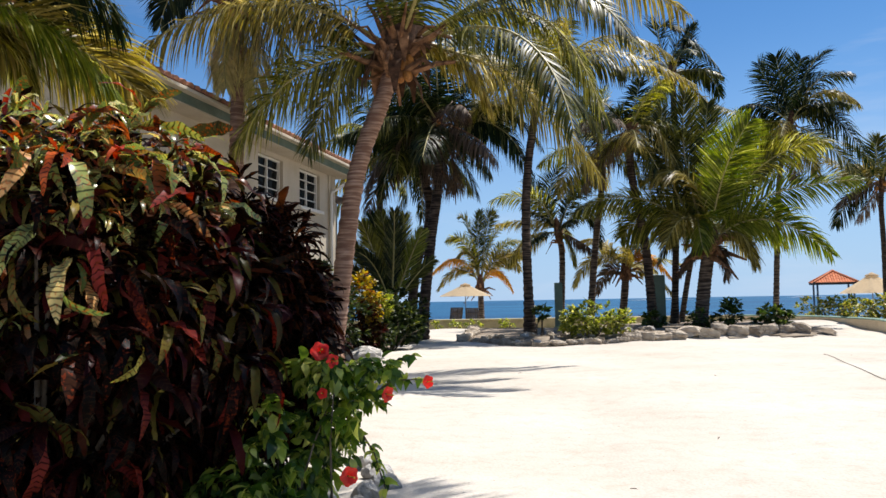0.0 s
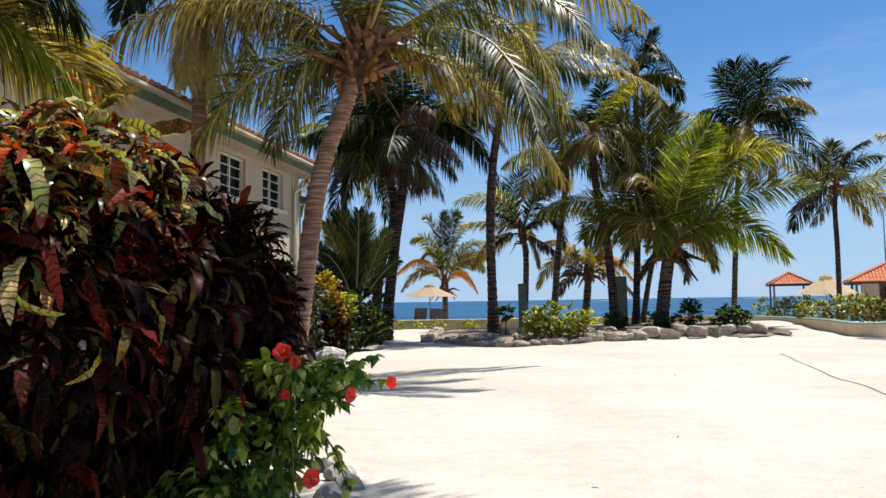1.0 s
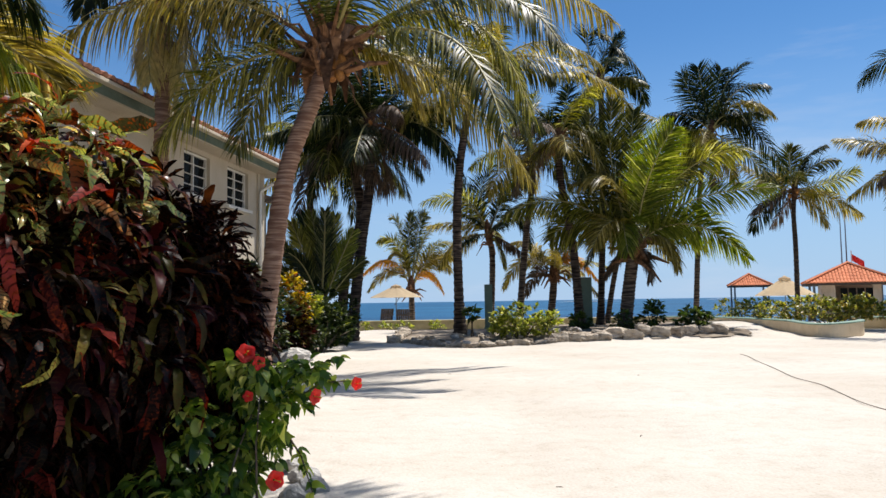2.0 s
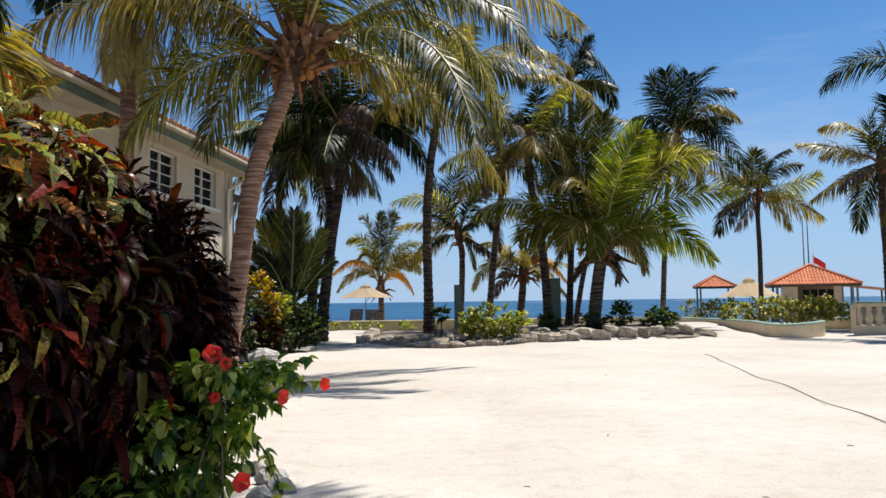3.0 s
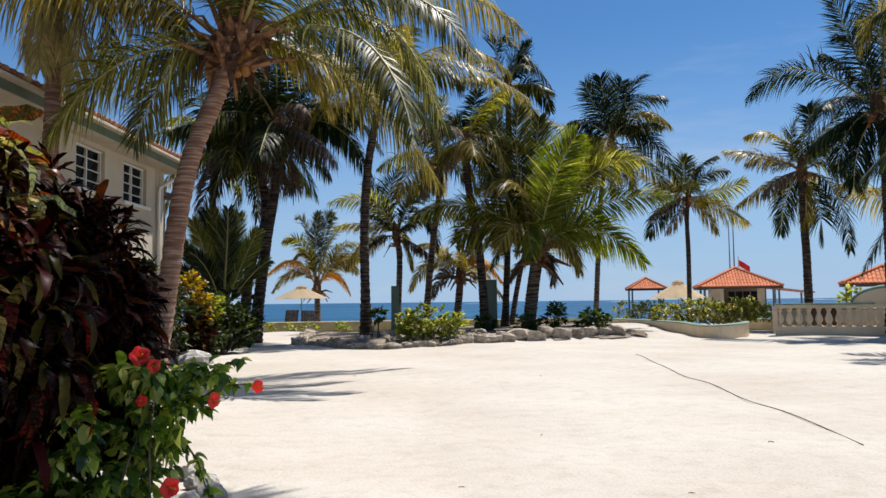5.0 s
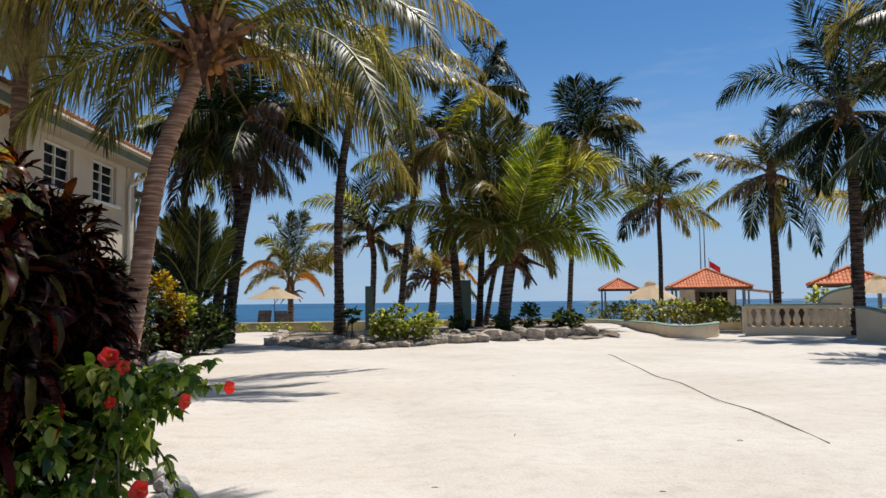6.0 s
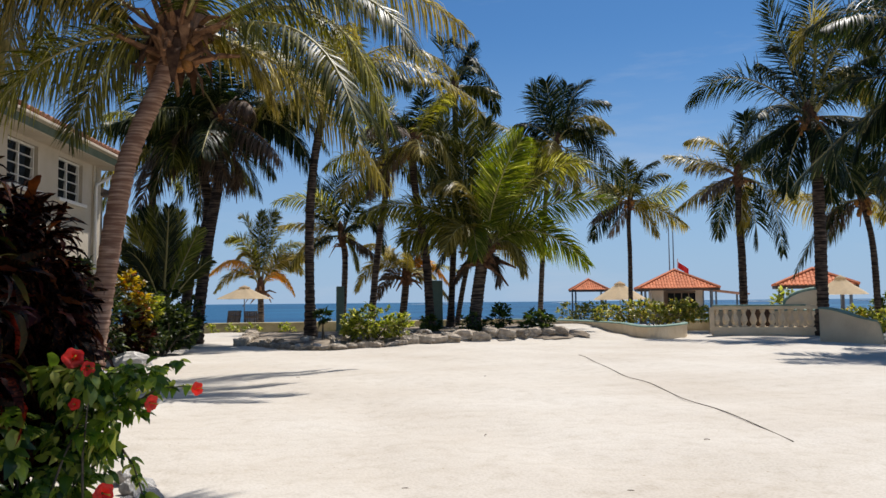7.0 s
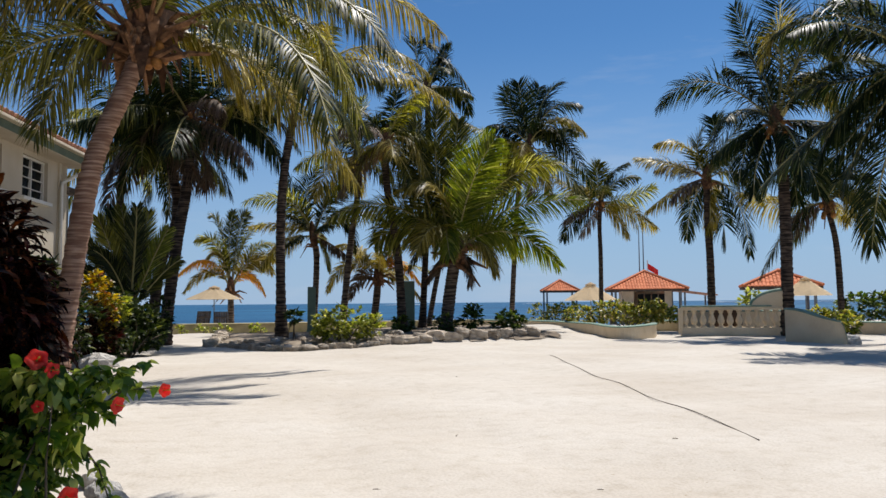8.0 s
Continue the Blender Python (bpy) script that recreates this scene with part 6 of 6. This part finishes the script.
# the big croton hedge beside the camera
# shade below and sun above are put into the leaf colours
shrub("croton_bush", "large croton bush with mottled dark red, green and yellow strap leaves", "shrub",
      [(-1.75, 3.65, 1.05, 0.62, 0.55, 0.85), (-2.6, 4.1, 1.1, 0.8, 0.75, 0.9), (-2.3, 3.6, 0.6, 0.9, 0.6, 0.6), (-1.3, 4.1, 1.25, 0.36, 0.45, 0.75)], 4200, STRAPS, CROTON_SHADED, 0.74, 150, 12, -0.5, outer=BIG_STRAPS, outer_mat=CROTON_MID, spread=(0.6, 1.3))
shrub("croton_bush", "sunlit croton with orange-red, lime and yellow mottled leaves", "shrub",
      [(-1.85, 3.6, 1.7, 0.5, 0.5, 0.6), (-2.6, 4.2, 1.98, 0.65, 0.6, 0.45), (-1.56, 3.97, 1.9, 0.32, 0.4, 0.42), (-1.42, 4.2, 1.74, 0.18, 0.3, 0.24), (-2.2, 3.65, 1.93, 0.5, 0.45, 0.4)], 5200, STRAPS, CROTON_LIT, 0.46, 230, 10, -0.2, z0=on_ground(-1.9, 4.0), outer=BIG_STRAPS, inner=CROTON_SHADED, spread=(0.45, 1.15))
shrub("croton_bush", "dark mottled croton bush beside the hibiscus, shade put into its leaf colour", "shrub",
      [(-1.25, 4.75, 1.18, 0.3, 0.42, 0.88), (-1.04, 4.8, 1.14, 0.22, 0.36, 0.74), (-0.9, 4.85, 0.98, 0.17, 0.35, 0.6), (-1.5, 4.6, 0.6, 0.5, 0.45, 0.6)], 7600, STRAPS, CROTON_DEEP_SHADE, 0.58, 80, 10, -0.45, outer=BIG_STRAPS)
# added backing bush: its near-black leaves give the hedge's gaps their shade
shrub("croton_bush", "added croton bush behind the hedge, near-black to keep its gaps dark", "shrub",
      [(-2.9, 6.0, 1.0, 0.9, 0.8, 0.9), (-1.9, 6.0, 0.85, 0.6, 0.6, 0.8), (-3.6, 5.2, 1.0, 0.8, 0.8, 0.9)], 3000, STRAPS, CROTON_DEEP_SHADE, 1.1, 0, 8, -0.2)


# ---- hibiscus ----
def flower(parent, p, facing, s=1.0):
    """A red hibiscus flower: five ruffled petals, a stamen column and a green calyx."""
    f = part("flower", Build().lathe([(0.004, -0.03), (0.014, -0.02), (0.016, 0.0), (0.008, 0.01)], n=8), HIBISCUS, parent, "bright red hibiscus flower",
             m=Matrix.Translation(p) @ Vector(facing).to_track_quat('Z', 'Y').to_matrix().to_4x4() @ Matrix.Scale(s, 4))
    for k in range(5):
        vs, uv = [], []
        for i in range(5):
            t = i / 4
            w = 0.012 + 0.05 * math.sin(math.pi * min(1, t * 0.75 + 0.05))
            for j in range(5):
                c = (j - 2) / 2
                vs.append((0.008 + 0.062 * t, c * w, 0.01 + 0.05 * t ** 0.8 - 0.03 * t ** 3 + 0.007 * math.sin(j * 2.2 + i * 1.3 + k) * t))
                uv.append((t, c))
        fs = [(i * 5 + j, i * 5 + j + 1, i * 5 + j + 6, i * 5 + j + 5) for i in range(4) for j in range(4)]
        part("petal", mesh_of("petal", vs, fs, [PETAL], uv, True), parent=f, m=pose(0, 0, 0, 0, 0, 72 * k))
    part("stamen", Build().tube([(0, 0, 0), (0.004, 0, 0.06), (0.012, 0, 0.1)], [0.004, 0.004, 0.008], 6), POLLEN, f, "yellow-tipped stamen")


hib = shrub("hibiscus_bush", "hibiscus bush with serrated green leaves and red flowers", "shrub",
            [(-0.95, 4.5, 0.38, 0.36, 0.3, 0.34), (-0.68, 4.5, 0.5, 0.22, 0.26, 0.34), (-0.72, 4.45, 0.88, 0.24, 0.2, 0.15), (-0.4, 4.5, 0.88, 0.2, 0.16, 0.1), (-1.25, 4.4, 0.22, 0.34, 0.28, 0.22), (-0.5, 4.45, 0.68, 0.14, 0.18, 0.16), (-1.05, 4.15, 0.24, 0.3, 0.2, 0.24), (-0.98, 4.1, 0.62, 0.15, 0.16, 0.2)],
            2500, OVALS, HIBISCUS, 0.98, 290, 16, -0.9, thick=0.009)
ho = np.array(hib.matrix_basis.translation)
for az, sl, dd, face, s in ((-9.34, -0.064, 4.45, (0.2, -0.9, 0.3), 0.72), (-8.5, -0.0762, 4.4, (0.6, -0.7, 0.1), 0.55), (-4.47, -0.1201, 4.35, (0.7, -0.6, -0.1), 0.6), (-1.35, -0.1058, 4.45, (0.6, -0.8, 0.1), 0.5),
                            (-7.35, -0.2239, 4.2, (0.5, -0.8, 0.0), 0.7), (-9.1, -0.1175, 4.25, (-0.2, -0.9, 0.2), 0.4)):
    q = at(az, dd, 1.3 + sl * dd)
    flower(hib, (q - ho).tolist(), face, s)
for a_, b_ in (((-0.5, 4.6, 0.7), at(-1.5, 4.5, 0.84)), ((-0.5, 4.6, 0.5), at(-4.5, 4.4, 0.22)), ((-0.6, 4.6, 0.7), at(-2.2, 4.6, 0.98)), ((-0.7, 4.5, 0.7), at(-8.8, 4.5, 1.0))):
    a_ = np.array(a_)
    mid = (a_ + b_) / 2 + np.array((0, 0, 0.06))
    part("stem", Build().tube([a_ - ho, mid - ho, b_ - ho], [0.009, 0.006, 0.003], 6), TWIG, hib, smooth=True)
    m = 26
    t = rng.random(m) ** 0.6
    pl = a_ + (b_ - a_) * t[:, None] + np.array((0, 0, 0.05)) * np.sin(math.pi * t)[:, None]
    dr = rng.normal(0, 1, (m, 3)) * (0.8, 0.8, 0.4) + (b_ - a_) * 0.6 + np.array((0, 0, -0.3))
    scatter("spray", OVALS, HIBISCUS, pl - ho, dr, rng.uniform(0.7, 1.15, m), hib, m)

# ---- bed and hedge shrubs ----
def g3(az, dist, z, rx, ry, rz):
    p = at(az, dist)
    return (p[0], p[1], z, rx, ry, rz)


shrub("croton_shrub", "golden yellow and red croton shrub behind the leaning palm", "shrub", [g3(-6.2, 19.0, 1.62, 0.42, 0.4, 0.4), g3(-5.6, 19.0, 1.2, 0.35, 0.4, 0.45)], 1100, BROADS, SHRUB_GOLD, 0.9, 0, 8)
shrub("croton_shrub", "dark red croton shrub under the golden one", "shrub", [g3(-6.6, 18.6, 0.75, 0.55, 0.5, 0.7), g3(-5.6, 18.8, 0.6, 0.5, 0.5, 0.6)], 1500, BROADS, CROTON_SHADED, 0.95, 0, 8)
shrub("leafy_shrub", "dense green shrub beside the sand path, shade put into its leaf colour", "shrub", [g3(-4.6, 20, 1.0, 0.6, 0.5, 0.85), g3(-3.6, 20.5, 0.8, 0.6, 0.5, 0.7), g3(-5.2, 19.2, 0.5, 0.6, 0.5, 0.5), g3(-2.8, 21, 0.6, 0.5, 0.5, 0.55)], 3000, BROADS, SHRUB_SHADED, 0.95, 0, 8)
shrub("leafy_shrub", "yellow-green shrub beside the golden croton", "shrub", [g3(-4.7, 19.4, 1.25, 0.3, 0.3, 0.3)], 420, BROADS, SHRUB_LIME, 0.85, 0, 5)
shrub("leafy_shrub", "green shrub under the palms, shade put into its leaf colour", "shrub", [g3(-2.7, 23, 0.75, 0.6, 0.6, 0.7), g3(-1.9, 24, 0.9, 0.4, 0.5, 0.6), g3(-4.2, 23, 1.0, 0.8, 0.6, 0.9)], 2000, BROADS, SHRUB_SHADED, 1.0, 0, 7)
shrub("leafy_shrub", "shaded shrub between the palm and the house", "shrub", [g3(-9.5, 16.4, 1.15, 0.75, 0.6, 1.15), g3(-11.6, 16, 1.2, 0.9, 0.7, 1.15), g3(-7.6, 17.2, 0.95, 0.55, 0.5, 0.95), g3(-13.5, 15.5, 1.1, 0.9, 0.7, 1.1)], 4200, BROADS, SHRUB_SHADED, 1.05, 0, 9)
shrub("lime_shrub", "bright lime-green shrub in the rock-edged bed", "shrub", [g3(11.1, 23.6, 0.7, 1.1, 0.6, 0.5), g3(12.8, 23.9, 0.6, 0.75, 0.5, 0.4), g3(10.0, 23.6, 0.55, 0.6, 0.5, 0.35)], 2500, BROADS, SHRUB_LIME, 0.85, 260, 10, group="bed shrubs")
shrub("leafy_shrub", "green shrub at the foot of the young palm", "shrub", [g3(20.9, 27, 0.75, 0.4, 0.4, 0.5)], 420, BROADS, SHRUB_GREEN, 1.2, 0, 6, group="bed shrubs")
shrub("leafy_shrub", "green and lime shrub at the end of the bed", "shrub", [g3(23.6, 26.3, 0.62, 0.62, 0.5, 0.42), g3(24.2, 26.3, 0.5, 0.4, 0.4, 0.35)], 620, BROADS, SHRUB_GREEN, 1.2, 0, 6, group="bed shrubs")
shrub("leafy_shrub", "dark low shrub at a palm's foot", "shrub", [g3(15.6, 27.5, 0.55, 0.45, 0.4, 0.4)], 350, BROADS, SHRUB_GREEN, 1.1, 0, 5, group="bed shrubs")
shrub("leafy_shrub", "dark low shrub at a palm's foot", "shrub", [g3(18.8, 27.3, 0.5, 0.6, 0.4, 0.4)], 350, BROADS, SHRUB_GREEN, 1.1, 0, 5, group="bed shrubs")
shrub("leafy_shrub", "small tuft growing against a palm trunk", "shrub", [g3(7.4, 25.2, 0.8, 0.3, 0.3, 0.3)], 160, BROADS, SHRUB_GREEN, 1.2, 0, 4, group="bed shrubs")
shrub("sea_grape_hedge", "sea grape hedge with olive and yellow leaves in the planter", "hedge", [g3(a_, 32 + 0.4 * (k % 2), 0.72 + 0.1 * (k % 3), 0.75, 0.6, 0.45) for k, a_ in enumerate((29.2, 30.4, 31.5, 32.6, 33.7, 34.6, 35.2))], 5200, BROADS, SEA_GRAPE, 0.9, 0, 14)
shrub("sea_grape_hedge", "greyish green shrubs beyond the dune", "hedge", [g3(a_, 36, 0.75, 0.7, 0.6, 0.5) for a_ in (26.2, 27.4, 28.3)], 1800, BROADS, SEA_GRAPE, 0.85, 0, 8)
shrub("leafy_shrub", "light green shrub behind the balustrade", "shrub", [g3(41.0, 35, 1.2, 0.55, 0.5, 0.5)], 450, BROADS, SHRUB_LIME, 1.3, 0, 6)
shrub("leafy_shrub", "olive shrub behind the curved end wall", "shrub", [g3(45.2, 29, 0.65, 0.7, 0.6, 0.4), g3(46.4, 29, 0.6, 0.6, 0.6, 0.38)], 1600, BROADS, SEA_GRAPE, 0.85, 0, 8)
shrub("leafy_hedge", "dark green hedge along the garden wall", "hedge", [g3(a_, 34, 1.0, 0.9, 0.7, 0.6) for a_ in (47.6, 49.0, 50.4, 52)], 2200, BROADS, SHRUB_GREEN, 1.35, 0, 10)
shrub("leafy_shrub", "yellow shrub at the end of the garden wall", "shrub", [g3(47.0, 30.5, 0.45, 0.4, 0.4, 0.4)], 420, BROADS, SHRUB_LIME, 1.1, 0, 5)
for az, dd in ((-0.5, 35.6), (1.0, 35.4), (2.3, 35.7), (4.6, 35.5), (4.9, 34.0)):
    shrub("beach_plant", "small yellow-green plant before the sea wall", "plant", [g3(az, dd, 0.18, 0.4, 0.25, 0.2)], 130, BROADS, SHRUB_LIME, 0.9, 0, 3, group="beach plants")

# green boards leaning beside the palms
for az, dd, w_, t_ in ((16.05, 30.4, 0.5, 8), (8.75, 32.4, 0.34, 0)):
    p = at(az, dd)
    bd = thing("green_board", "upright grey-green board standing among the palms", "board", "green boards", (p[0], p[1], on_ground(p[0], p[1])), -az)
    part("panel", Build().box((0, 0, 0.95), (w_, 0.12, 1.95), 0, 0, 0.03), BOARD, bd)
    part("foot", Build().box((0, 0, 0.04), (w_ * 1.2, 0.3, 0.1), bev=0.02), BOARD, bd)

# white breakers on the reef far out
for k in range(14):
    x, y = rng.uniform(-300, 1100), rng.uniform(560, 760)
    L = rng.uniform(8, 34)
    b = Build()
    b.tube([(x - L, y, -1.0), (x - L * 0.4, y + 1, -0.7), (x + L * 0.3, y, -0.75), (x + L, y + 1, -1.0)], [0.08, 0.4, 0.35, 0.08], 6)
    tagged(part("breaker", b, FOAM, smooth=True), "white breaking wave on the distant reef", "wave", "breakers")

# twigs and bits on the sand
for k in range(9):
    x, y = rng.uniform(0.3, 9), rng.uniform(4.5, 18)
    a_ = rng.uniform(0, 6.28)
    L = rng.uniform(0.03, 0.09) * (1 if rng.random() < 0.85 else 1.8)
    z = on_ground(x, y) + 0.008
    tagged(part("twig", Build().tube([(x, y, z), (x + L * math.cos(a_) / 2, y + L * math.sin(a_) / 2, z + 0.004), (x + L * math.cos(a_ + 0.15), y + L * math.sin(a_ + 0.15), z)], 0.0035, 5), TWIG), "dry twig lying on the sand", "twig", "litter on the sand")
